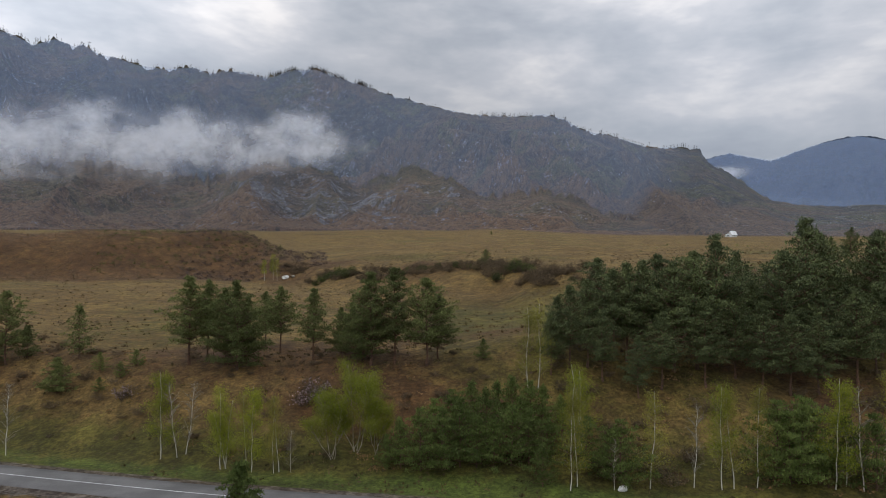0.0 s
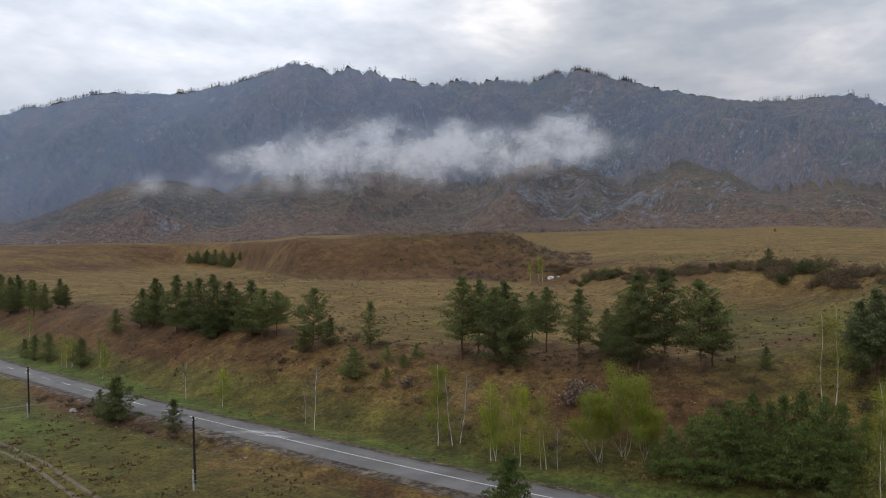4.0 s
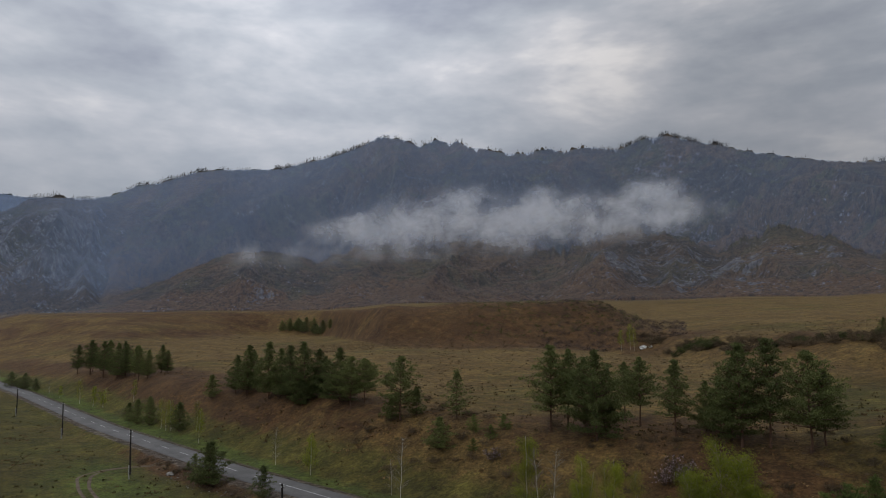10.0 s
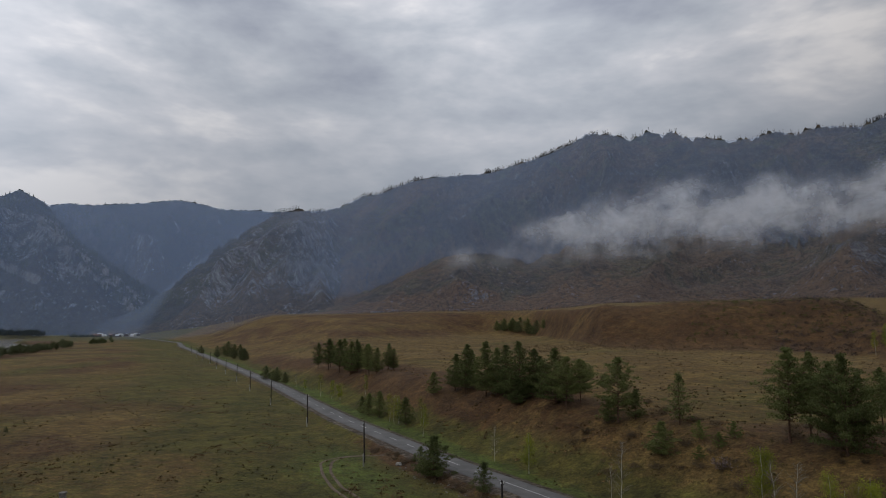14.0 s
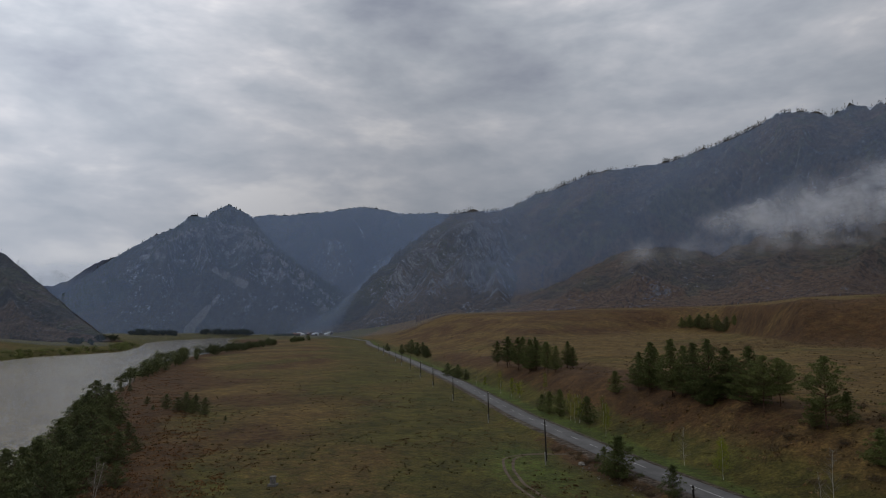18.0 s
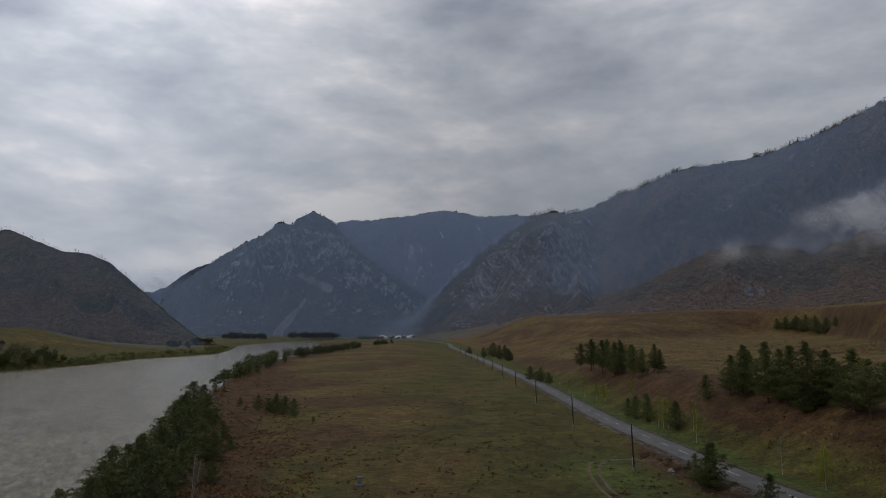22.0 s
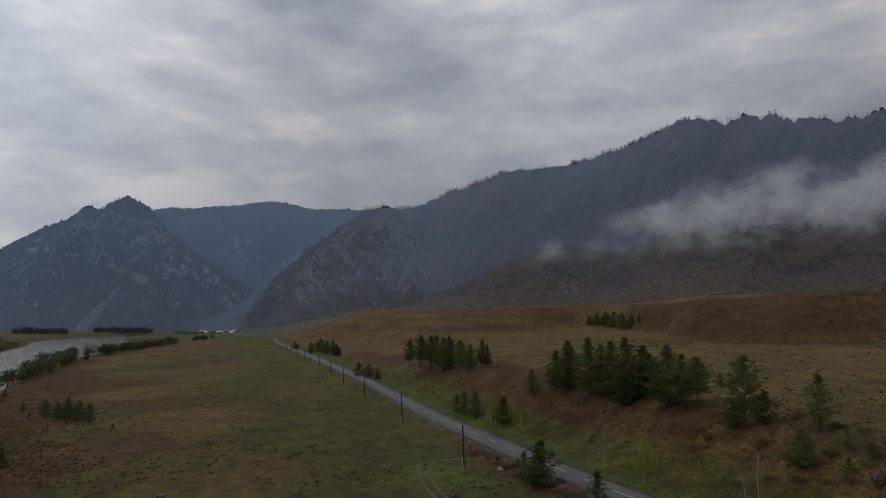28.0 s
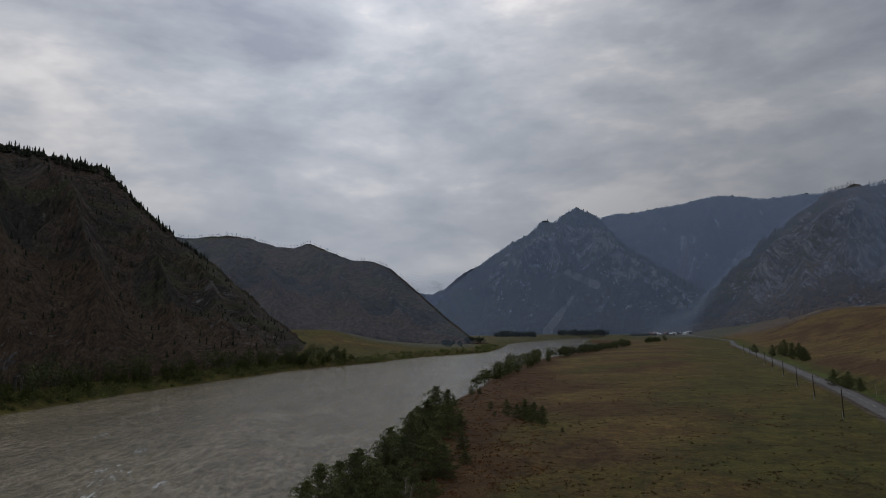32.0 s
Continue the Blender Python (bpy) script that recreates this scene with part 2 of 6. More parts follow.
# rock slopes of the mountains: heath and dead wood with outcrops of grey stone
def rock_slope(name, heath_a, heath_b, grass, stone, stone_more, scale):
    m = Nodes(name, 0.95)
    lay = m.n.new("ShaderNodeAttribute")
    lay.attribute_name = "lay"
    lay = lay.outputs["Vector"]
    ledge = m.n.new("ShaderNodeMapping")
    ledge.inputs["Rotation"].default_value, ledge.inputs["Scale"].default_value = (0, 0, radians(20)), (0.8, 1.5, 1.0)
    m.l.new(lay, ledge.inputs["Vector"])
    ledge = ledge.outputs[0]
    zone, mid_n, fine = m.noise(0.0055 * scale, 6, 0.7, lay, 0.7), m.noise(0.020 * scale, 6, 0.7, ledge, 0.6), m.noise(0.09 * scale, 7, 0.76, ledge)
    c = m.mix(m.step(zone, 0.42, 0.58), heath_a, heath_b)
    c = m.mix(m.math("MULTIPLY", m.step(m.noise(0.010 * scale, 6, 0.7, ledge, 0.7), 0.51, 0.58), 0.85), c, grass)
    low = m.math("ADD", m.attr("cover")[2], m.math("MULTIPLY", m.math("SUBTRACT", mid_n, 0.5), 1.6))
    c = m.mix(m.math("MULTIPLY", m.step(low, 0.5, 0.75), 0.85), c, m.mix(1.0, heath_b, (1.15, 1.0, 0.8), "MULTIPLY"))
    pale = m.noise(0.028 * scale, 6, 0.68, ledge, 0.5)
    c = m.mix(m.math("MULTIPLY", m.step(pale, 0.52, 0.62), 0.4), c, m.mix(1.0, heath_b, (1.42, 1.36, 1.22), "MULTIPLY"))
    # scrub: dark tufts
    scrub = m.noise(0.16 * scale, 6, 0.8, lay, 0.3)
    c = m.mix(m.math("MULTIPLY", m.step(scrub, 0.50, 0.60), 0.75), c, m.mix(1.0, heath_a, (0.55, 0.6, 0.55), "MULTIPLY"))
    c = m.mix(m.step(fine, 0.38, 0.60), m.mix(1.0, c, (0.62, 0.63, 0.66), "MULTIPLY"), c)
    # bare rock in broken ledges
    crag = m.noise(0.045 * scale, 8, 0.8, ledge, 0.6)
    bare = m.math("ADD", crag, m.math("MULTIPLY", m.math("SUBTRACT", mid_n, 0.5), 0.85))
    amount = m.attr("cover")[0]
    bare = m.math("ADD", bare, m.math("MULTIPLY", m.math("SUBTRACT", amount, 0.5), stone_more))
    crack = m.cells(0.16 * scale, m.stretch((1.0, 1.8, 1.0), lay))
    face = m.mix(m.step(crack, 0.25, 0.6), m.mix(1.0, stone, (0.42, 0.43, 0.46), "MULTIPLY"), m.mix(m.step(fine, 0.40, 0.62), m.mix(1.0, stone, (0.55, 0.55, 0.57), "MULTIPLY"), stone))
    c = m.mix(m.math("MULTIPLY", m.step(bare, 0.66, 0.76), 0.85), c, face)
    fleck = m.math("MULTIPLY", m.step(m.noise(0.20 * scale, 5, 0.75, ledge, 0.4), 0.56, 0.64), m.step(bare, 0.47, 0.64))
    c = m.mix(m.math("MULTIPLY", fleck, 0.8), c, m.mix(1.0, stone, (1.25, 1.25, 1.25), "MULTIPLY"))
    c = m.mix(m.math("MULTIPLY", m.math("MINIMUM", m.attr("cover")[1], 1.0), m.step(m.math("ADD", m.noise(0.03 * scale, 6, 0.75, lay, 1.0), m.math("MULTIPLY", m.attr("cover")[1], 0.14)), 0.60, 0.74)), c, (0.29, 0.275, 0.26))
    grit = m.noise(0.34 * scale, 6, 0.78, lay)
    c = m.mix(m.step(grit, 0.40, 0.60), m.mix(1.0, c, (0.68, 0.68, 0.7), "MULTIPLY"), m.mix(1.0, c, (1.18, 1.18, 1.18), "MULTIPLY"))
    m.bump(m.math("ADD", crag, m.math("ADD", m.math("MULTIPLY", fine, 0.6), m.math("MULTIPLY", grit, 0.3))), 1.0, 14 / scale)
    return m.colour(c)


SLOPE = rock_slope("mountain_heath", (0.092, 0.086, 0.072), (0.178, 0.124, 0.076), (0.140, 0.132, 0.066), (0.31, 0.30, 0.30), 0.40, 1.0)
SPUR = rock_slope("brown_grassy_spur", (0.122, 0.096, 0.066), (0.215, 0.140, 0.078), (0.160, 0.132, 0.068), (0.30, 0.285, 0.28), 0.40, 1.1)
DOME_SLOPE = rock_slope("grey_dome_rock", (0.074, 0.074, 0.070), (0.135, 0.106, 0.080), (0.110, 0.110, 0.066), (0.33, 0.325, 0.325), 0.42, 0.9)
# dark forest tones with some blue-grey haze of distance painted in
FAR_SLOPE = rock_slope("far_forest_haze_grey", (0.05, 0.055, 0.062), (0.08, 0.078, 0.08), (0.07, 0.085, 0.06), (0.40, 0.40, 0.41), 0.40, 0.62)
DARK_SLOPE = rock_slope("shaded_mountain_forest", (0.086, 0.082, 0.070), (0.150, 0.112, 0.084), (0.122, 0.122, 0.066), (0.26, 0.245, 0.24), 0.32, 1.5)
# blue of the distant haze is put straight into these wood and stone colours
HAZE_BLUE_SLOPE = rock_slope("haze_blue_distant_wood", (0.05, 0.065, 0.105), (0.065, 0.08, 0.125), (0.055, 0.075, 0.105), (0.10, 0.12, 0.16), 0.1, 0.6)

w = Nodes("silty_river_water", 0.14)
w.bsdf.inputs["Specular IOR Level"].default_value = 0.5
flow = w.stretch((0.35, 1.0, 1.0))
rip = w.math("ADD", w.noise(0.35, 4, 0.6, flow), w.math("MULTIPLY", w.noise(1.6, 3, 0.6, flow), 0.35))
c = w.mix(w.step(w.noise(0.045, 5, 0.65, flow, 0.6), 0.35, 0.65), (0.175, 0.147, 0.096), (0.252, 0.215, 0.148))
# light and dark of the ripples painted into the water colour as streaks
streak = w.noise(0.55, 6, 0.74, w.stretch((0.4, 1.0, 1.0)), 0.8)
c = w.mix(1.0, c, w.mix(w.step(streak, 0.40, 0.60), (0.62, 0.61, 0.58), (1.22, 1.21, 1.19)), "MULTIPLY")
w.bump(w.math("ADD", rip, w.math("MULTIPLY", streak, 1.2)), 1.0, 0.35)
WATER = w.colour(c)
FOAM = vary("white_water_foam", (0.65, 0.65, 0.62), (0.8, 0.8, 0.78), 2.0, 0.6, 0.8)

a = Nodes("worn_asphalt", 0.75)
c = a.mix(a.step(a.noise(0.25, 5, 0.6), 0.35, 0.65), (0.100, 0.096, 0.092), (0.142, 0.136, 0.131))
c = a.mix(a.step(a.noise(0.12, 5, 0.7, a.stretch((0.25, 1, 1))), 0.62, 0.68), c, (0.32, 0.315, 0.32))
c = a.mix(a.step(a.noise(30, 2), 0.3, 0.7), a.mix(1.0, c, (0.8, 0.8, 0.8), "MULTIPLY"), c)
a.bump(a.noise(40, 3), 0.3, 0.01)
ASPHALT = a.colour(c)
PAINT = vary("road_paint", (0.42, 0.42, 0.41), (0.66, 0.66, 0.64), 1.2, 0.7, 0.8)

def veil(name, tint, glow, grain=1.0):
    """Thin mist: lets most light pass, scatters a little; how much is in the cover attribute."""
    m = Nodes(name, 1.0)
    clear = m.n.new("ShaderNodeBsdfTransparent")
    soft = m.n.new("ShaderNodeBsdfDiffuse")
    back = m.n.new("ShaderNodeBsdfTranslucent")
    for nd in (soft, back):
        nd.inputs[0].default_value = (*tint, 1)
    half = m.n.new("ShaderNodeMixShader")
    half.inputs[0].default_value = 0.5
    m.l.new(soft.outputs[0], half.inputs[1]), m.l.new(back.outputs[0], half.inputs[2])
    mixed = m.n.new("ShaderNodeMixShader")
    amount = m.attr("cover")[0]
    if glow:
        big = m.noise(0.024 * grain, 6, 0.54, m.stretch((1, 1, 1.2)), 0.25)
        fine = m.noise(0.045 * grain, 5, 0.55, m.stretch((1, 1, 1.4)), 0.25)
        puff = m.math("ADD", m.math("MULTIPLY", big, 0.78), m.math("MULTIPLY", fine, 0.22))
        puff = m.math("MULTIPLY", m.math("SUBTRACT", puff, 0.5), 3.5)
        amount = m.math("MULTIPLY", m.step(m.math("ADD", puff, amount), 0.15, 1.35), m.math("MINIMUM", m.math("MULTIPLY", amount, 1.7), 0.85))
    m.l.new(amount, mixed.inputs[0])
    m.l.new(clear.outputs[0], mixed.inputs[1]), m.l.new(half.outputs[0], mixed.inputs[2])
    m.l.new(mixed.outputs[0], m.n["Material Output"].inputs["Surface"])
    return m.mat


# HAZE carries the blue of aerial distance as the tint of its sheets
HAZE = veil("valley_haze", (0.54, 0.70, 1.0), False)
MIST = veil("drifting_mist", (0.86, 0.88, 0.92), True)
FAR_MIST = veil("distant_mist", (0.86, 0.88, 0.92), True, 0.2)

# ---- the lie of the land: pure numbers, used by everything that stands on it ----
ROAD_X = [-4000, -1763, -1650, -1384, -992, -823, -445, -261, -156, -90, -48, -24, 20, 100, 300, 1000, 4900]
ROAD_Y = [700, 605, 578, 520, 422, 353, 220, 153.5, 112, 90, 78.3, 72, 64, 54, 40, 0, -300]
RIVER_X = [-1730, -1600, -1450, -1290, -1050, -880, -780, -680, -590, -490, -390, -280, -200, -120, -40, 100, 600, 2500]
RIVER_Y = [420, 335, 258, 208, 188, 140, 78, 38, -8, -39, -58, -79, -86, -95, -123, -202, -430, -900]
RIVER_W = [45, 52, 60, 64, 78, 66, 84, 80, 88, 83, 89, 83, 80, 75, 77, 83, 90, 90]
# terraces above the road: bearing, then distance and height of bank foot, bank top, mountain foot
TERRACE = np.array([
    (-75, 150, 22, 170, 23, 750, 46), (-30, 140, 21, 170, 23.0, 850, 51), (-20, 145, 20, 175, 23.0, 880, 55),
    (-10, 150, 15, 200, 22, 900, 58), (-5, 160, 12.5, 230, 22.3, 900, 60), (0, 165, 12.5, 260, 23.5, 900, 63),
    (5, 190, 12.5, 300, 24.3, 900, 64), (9, 230, 13, 330, 23.5, 900, 62), (12, 290, 14, 360, 25, 880, 60),
    (14, 300, 14.3, 385, 32, 870, 59), (16, 320, 14.5, 400, 39.4, 860, 59), (25, 320, 15, 400, 39.2, 850, 57),
    (33.5, 340, 16, 420, 37.2, 850, 54), (36, 420, 17, 500, 37.4, 900, 50.5), (39, 600, 18, 680, 40.5, 950, 48.5),
    (43, 650, 17, 740, 41, 1000, 48)] + [
    (47, 600, 17, 740, 40, 1000, 47.5), (54, 430, 13, 760, 37, 1000, 43.5), (60, 420, 10, 880, 33, 1100, 43.5),
    (64, 480, 6, 1000, 27, 1200, 38), (68, 700, 3, 1100, 12, 1400, 26), (70.4, 900, 1, 1200, 5, 1500, 14),
    (75, 1300, 0, 1500, 1, 1800, 6), (80, 1500, 0, 1700, 0, 2000, 3), (95, 1500, 0, 1700, 0, 2000, 2), (180, 1500, 0, 1700, 0, 2000, 2)])


def ramp(v, a, b):
    v = np.clip((v - a) / (b - a), 0, 1)
    return v * v * (3 - 2 * v)


def bearing(x, y):
    return np.degrees(np.arctan2(-x, y))


def road_n(x, y):
    """How far a place lies beyond the road's middle line, away from the river."""
    return (y - np.interp(x, ROAD_X, ROAD_Y)) * 0.94


def river_d(x, y):
    """How far a place lies from the river's edge; negative in the water. Second: which side."""
    n = (y - np.interp(x, RIVER_X, RIVER_Y)) * 0.95
    inside = np.abs(n) - np.interp(x, RIVER_X, RIVER_W)
    past = np.clip(-1715 - x, 0, None)
    return np.where(past > 0, np.hypot(np.clip(inside, 0, None), past), inside), n


def wobble(x, y, size, seed=0.0):
    """Smooth unevenness, about -1 to 1."""
    u, v = x / size + seed, y / size - seed * 0.7
    return (np.sin(u * 1.7 + 1.3 * np.sin(v * 1.1 + seed)) + np.sin(v * 1.9 + 1.1 * np.sin(u * 1.3)) + np.sin((u + v) * 2.7 + 0.8 * np.sin(u * 2.3 - v))) / 3


def height(x, y):
    x, y = np.asarray(x, float), np.asarray(y, float)
    r, az, n = np.hypot(x, y), bearing(x, y), road_n(x, y)
    # hillside straight above the road
    top = np.interp(x, [-1500, -700, -450, -250, -160, -60, 0, 25, 60, 400, 2000], [0, 2, 3, 6.5, 9, 9.5, 10, 14, 17, 17, 17])
    wide = np.interp(x, [-450, -250, -160, -60, 0, 25, 60], [30, 16, 20, 24, 27, 42, 58])
    z = top * ramp(n, 8 + wobble(x, y, 14) * 1.2, 8 + wide + wobble(x, y, 23, 2) * 4)
    z = z + 0.9 * ramp(n, -7.5, -4.5) - 0.5 * ramp(n, 3.6, 6) * (1 - ramp(n, 8, 14))
    # shelf, bank, plateau
    cols = [np.interp(az, TERRACE[:, 0], TERRACE[:, k]) for k in range(1, 7)]
    r2, z2, r3, z3, r4, z4 = cols
    r2 = r2 + wobble(x, y, 40, 1) * 10
    r1 = np.minimum(r2 * 0.9, 130 + 0 * r2)
    hill = np.minimum(top, z2)
    t2, t3, t4 = np.clip((r - r1) / (r2 - r1), 0, 1), ramp(r, r2, r3), np.clip((r - r3) / (r4 - r3), 0, 1)
    up = ramp(n, 6, np.interp(x, [-1200, -500, -220, -110], [140, 125, 60, 40]))
    z = z + up * ((z2 - hill) * t2 + (z3 - z2) * t3 + (z4 - z3) * t4)
    # gullies and hummocks on the banks
    steep = up * ramp(r, r2 - 10, r2 + 15) * (1 - ramp(r, r3 - 5, r3 + 25))
    z = z + steep * wobble(az * 9, r * 0.3, 14, 3) * 0.45 + steep * wobble(x, y, 11, 4) * 0.6
    z = z + up * wobble(x, y, 30, 5) * 0.8 * (1 - t4) + ramp(np.abs(n), 8, 30) * (wobble(x, y, 17, 7) * 0.16 + wobble(x, y, 5, 8) * 0.02)
    # river bed and banks
    d, side = river_d(x, y)
    z = z + 1.6 * ramp(r, 380, 620) * (1 - ramp(r, 900, 1300)) * ramp(d, 0, 90) * (1 - ramp(n, -60, -8)) * (side > 0)
    apron = np.interp(az, [90, 94.4, 98, 103, 112], [0, 10, 23, 25, 0]) * np.clip((d - 30) / 150, 0, 1) * (x < -500)
    floor = np.where(side > 0, z, 1.5 + 2.5 * ramp(d, 25, 120) + apron)
    return np.where(x > 2400, z, -9 + (floor + 9) * ramp(d, -14, np.where(side > 0, 13, 22)))


def ground(x, y):
    return float(height(x, y))

# ---- mesh helpers ----
def obj(name, verts, faces, mats, parent=None, label="", smooth=False, index=None):
    me = bpy.data.meshes.new(name)
    me.from_pydata([tuple(v) for v in verts], [], [tuple(f) for f in faces])
    for m in mats if isinstance(mats, (list, tuple)) else [mats]:
        me.materials.append(m)
    if index is not None:
        me.polygons.foreach_set("material_index", np.asarray(index, np.int32))
    if smooth:
        me.polygons.foreach_set("use_smooth", np.ones(len(me.polygons), bool))
    me.update()
    ob = new(name, me)
    if parent is not None:
        ob.parent = parent
    if label:
        ob["label"] = label
    return ob


def sheet(name, pts, mats, wrap=False, cover=None, parent=None, smooth=True, lay=None):
    """A grid of places (rows, columns, 3) as one mesh; cover: a colour a place."""
    rows_n, cols_n = pts.shape[:2]
    i = np.arange(rows_n * cols_n).reshape(rows_n, cols_n)
    j = np.concatenate([i, i[:, :1]], 1) if wrap else i
    quads = np.stack([j[:-1, :-1], j[:-1, 1:], j[1:, 1:], j[1:, :-1]], -1).reshape(-1, 4)
    me = bpy.data.meshes.new(name)
    me.vertices.add(rows_n * cols_n)
    me.vertices.foreach_set("co", pts.astype(np.float32).ravel())
    me.loops.add(quads.size)
    me.loops.foreach_set("vertex_index", quads.astype(np.int32).ravel())
    me.polygons.add(len(quads))
    me.polygons.foreach_set("loop_start", np.arange(0, quads.size, 4, dtype=np.int32))
    me.polygons.foreach_set("use_smooth", np.full(len(quads), smooth))
    me.materials.append(mats)
    if lay is not None:
        me.attributes.new("lay", "FLOAT_VECTOR", "POINT").data.foreach_set("vector", lay.astype(np.float32).ravel())
    if cover is not None:
        at = me.attributes.new("cover", "FLOAT_COLOR", "POINT")
        four = np.concatenate([cover, np.ones((*cover.shape[:2], 1))], 2)
        at.data.foreach_set("color", four.astype(np.float32).ravel())
    me.update(calc_edges=True)
    me.validate()
    ob = new(name, me)
    if parent is not None:
        ob.parent = parent
    return ob


def value_noise(x, y, seed):
    xi, yi = np.floor(x).astype(np.int64), np.floor(y).astype(np.int64)
    fx, fy = x - xi, y - yi
    fx, fy = fx * fx * fx * (fx * (fx * 6 - 15) + 10), fy * fy * fy * (fy * (fy * 6 - 15) + 10)

    def h(a, b):
        k = (a * 374761393 + b * 668265263 + seed * 974711) & 0xFFFFFFFF
        k = ((k ^ (k >> 13)) * 1274126177) & 0xFFFFFFFF
        return ((k ^ (k >> 16)) & 0xFFFF) / 32767.5 - 1

    return (h(xi, yi) * (1 - fx) + h(xi + 1, yi) * fx) * (1 - fy) + (h(xi, yi + 1) * (1 - fx) + h(xi + 1, yi + 1) * fx) * fy


def fbm(x, y, octaves, seed, ridged=False):
    total, amp = 0, 1.0
    for o in range(octaves):
        v = value_noise(x * 2 ** o + o * 17.3, y * 2 ** o - o * 9.1, seed + o)
        total, amp = total + amp * ((1 - 2 * np.abs(v)) if ridged else v), amp * 0.5
    return total / 2


# ---- the ground: one sheet out to the horizon ----
az_line = np.concatenate([np.arange(-42, 128, 0.2), np.arange(128, 318, 2.0)])
r_line = np.concatenate([[0.5, 6, 14, 22], 30 * (1.0185 ** np.arange(279))])
R_, A_ = np.meshgrid(r_line, np.radians(az_line), indexing="ij")
GX, GY = -R_ * np.sin(A_), R_ * np.cos(A_)
GZ = height(GX, GY)
far_out = ramp(R_, 1200, 3000)
n_ = road_n(GX, GY)
rd, rside = river_d(GX, GY)
deg = np.degrees(A_)
deg = np.where(deg > 180, deg - 360, deg)
r2_, r3_ = np.interp(deg, TERRACE[:, 0], TERRACE[:, 1]), np.interp(deg, TERRACE[:, 0], TERRACE[:, 3])
heath_out = np.interp(deg, [-40, 24, 32, 40, 50, 62], [116, 116, 130, 172, 255, 480])
hillside = ramp(n_, 11, 20) * (1 - ramp(R_, heath_out, heath_out * 1.18)) * ramp(deg, 68, 58)
bank = ramp(R_, r2_ - 15, r2_ + 15) * (1 - ramp(R_, r3_ - 10, r3_ + 25)) * ramp(n_, 8, 40)
green_ = np.where(n_ < 0, 0.50 + 0.26 * wobble(GX, GY, 33, 4) + 0.34 * ramp(n_, -75, -18), 0.28 + 0.16 * wobble(GX, GY, 38, 9))
green_ = green_ + 0.8 * ramp(n_, 3, 5) * (1 - ramp(n_, 9, 24)) + 0.4 * ramp(deg, 5, -1) * ramp(n_, 10, 30) * (1 - ramp(R_, 170, 215))
green_ = green_ + 0.4 * ramp(n_, 3.5, 5) * (1 - ramp(n_, 7, 12)) + 0.25 * ramp(n_, -48, -30) * (1 - ramp(n_, -16, -8)) * np.interp(GX, [-190, -140, -60, -30], [0, 1, 1, 0.3])
green_ = np.where(rside < 0, 0.72 + 0.25 * ramp(rd, 60, 10) + 0.2 * wobble(GX, GY, 45, 3), np.where(GX < -1250, 0.8, green_))
heath_ = 0.02 + 0.9 * hillside * (0.68 + 0.4 * wobble(GX, GY, 25, 6)) + bank * np.interp(deg, [-30, 5, 12, 16, 34, 40, 70], [0.5, 0.45, 0.45, 0.8, 0.75, 0.3, 0.15]) + 0.17 * np.sin(GZ * 0.7 + 3.5 * wobble(GX, GY, 60, 3) + wobble(GX, GY, 17, 6)) * ramp(deg, 34, 46) * ramp(R_, 260, 400) * ramp(n_, 15, 40)
heath_ = heath_ + np.where(n_ < 0, 0.13 + 0.24 * ramp(n_, -24, -75) + 0.30 * wobble(GX, GY, 26, 2.5) + 0.16 * wobble(GX, GY, 70, 8) + 0.85 * ramp(rd, 44, 12), 0) + 0.28 * ramp(R_, 420, 800) * ramp(n_, 20, 60) + 0.12 * ramp(deg, 33, 46) * ramp(n_, 8, 25)
heath_ = heath_ + 0.5 * ramp(n_, -10, -6.5) * (1 - ramp(n_, -4.5, -3.5)) * np.interp(GX, [-150, -115, -55, -20], [0.2, 1, 1, 0.4])
heath_ = np.where(rside < 0, 0.22 * wobble(GX, GY, 60, 5), np.where(GX < -1250, 0.0, heath_))
soil_ = np.interp(GX, [-130, -105, -60, -45], [0.1, 0.42, 0.36, 0.1]) * ramp(n_, -10.0, -7.0) * (1 - ramp(n_, -5.0, -4.0)) + 0.9 * ramp(np.abs(n_), 5.4, 3.9) + 0.8 * ramp(rd, 5, -2)
land = sheet("ground", np.stack([GX, GY, GZ], -1), TURF, wrap=True, cover=np.stack([green_, heath_, soil_], -1))
tagged(land, "valley floor of dry grass, green turf and red-brown heath", "ground", kind="structure")

# ---- river ----
sx = np.interp(np.linspace(0, len(RIVER_X) - 1, 400), range(len(RIVER_X)), RIVER_X)
cy = np.interp(sx, RIVER_X, RIVER_Y)
half = np.interp(sx, RIVER_X, RIVER_W) + 14
across = np.linspace(-1, 1, 24)
WX = np.repeat(sx[:, None], 24, 1)
WY = cy[:, None] + across[None] * half[:, None] / 0.95
river = sheet("water", np.stack([WX, WY, np.full_like(WX, -5.0)], -1), WATER)
tagged(river, "broad grey-brown silty river with a rippled surface", "river", kind="structure")

# ---- road ----
def along(x):
    return np.interp(x, ROAD_X, ROAD_Y)


_rs = np.concatenate([np.linspace(-1700, -500, 160), np.linspace(-495, 120, 260), np.linspace(130, 900, 40)])
_k = np.exp(-np.linspace(-2.2, 2.2, 15) ** 2)
def road_mid(x):
    """The road's middle line, its bends rounded off."""
    return sum(k * along(x + d) for k, d in zip(_k, np.linspace(-18, 18, 15))) / _k.sum()


def road_place(x, side):
    m = (road_mid(x + 0.5) - road_mid(x - 0.5))
    k = 1 / np.hypot(1, m)
    return np.stack([x - m * k * side, road_mid(x) + k * side], -1)


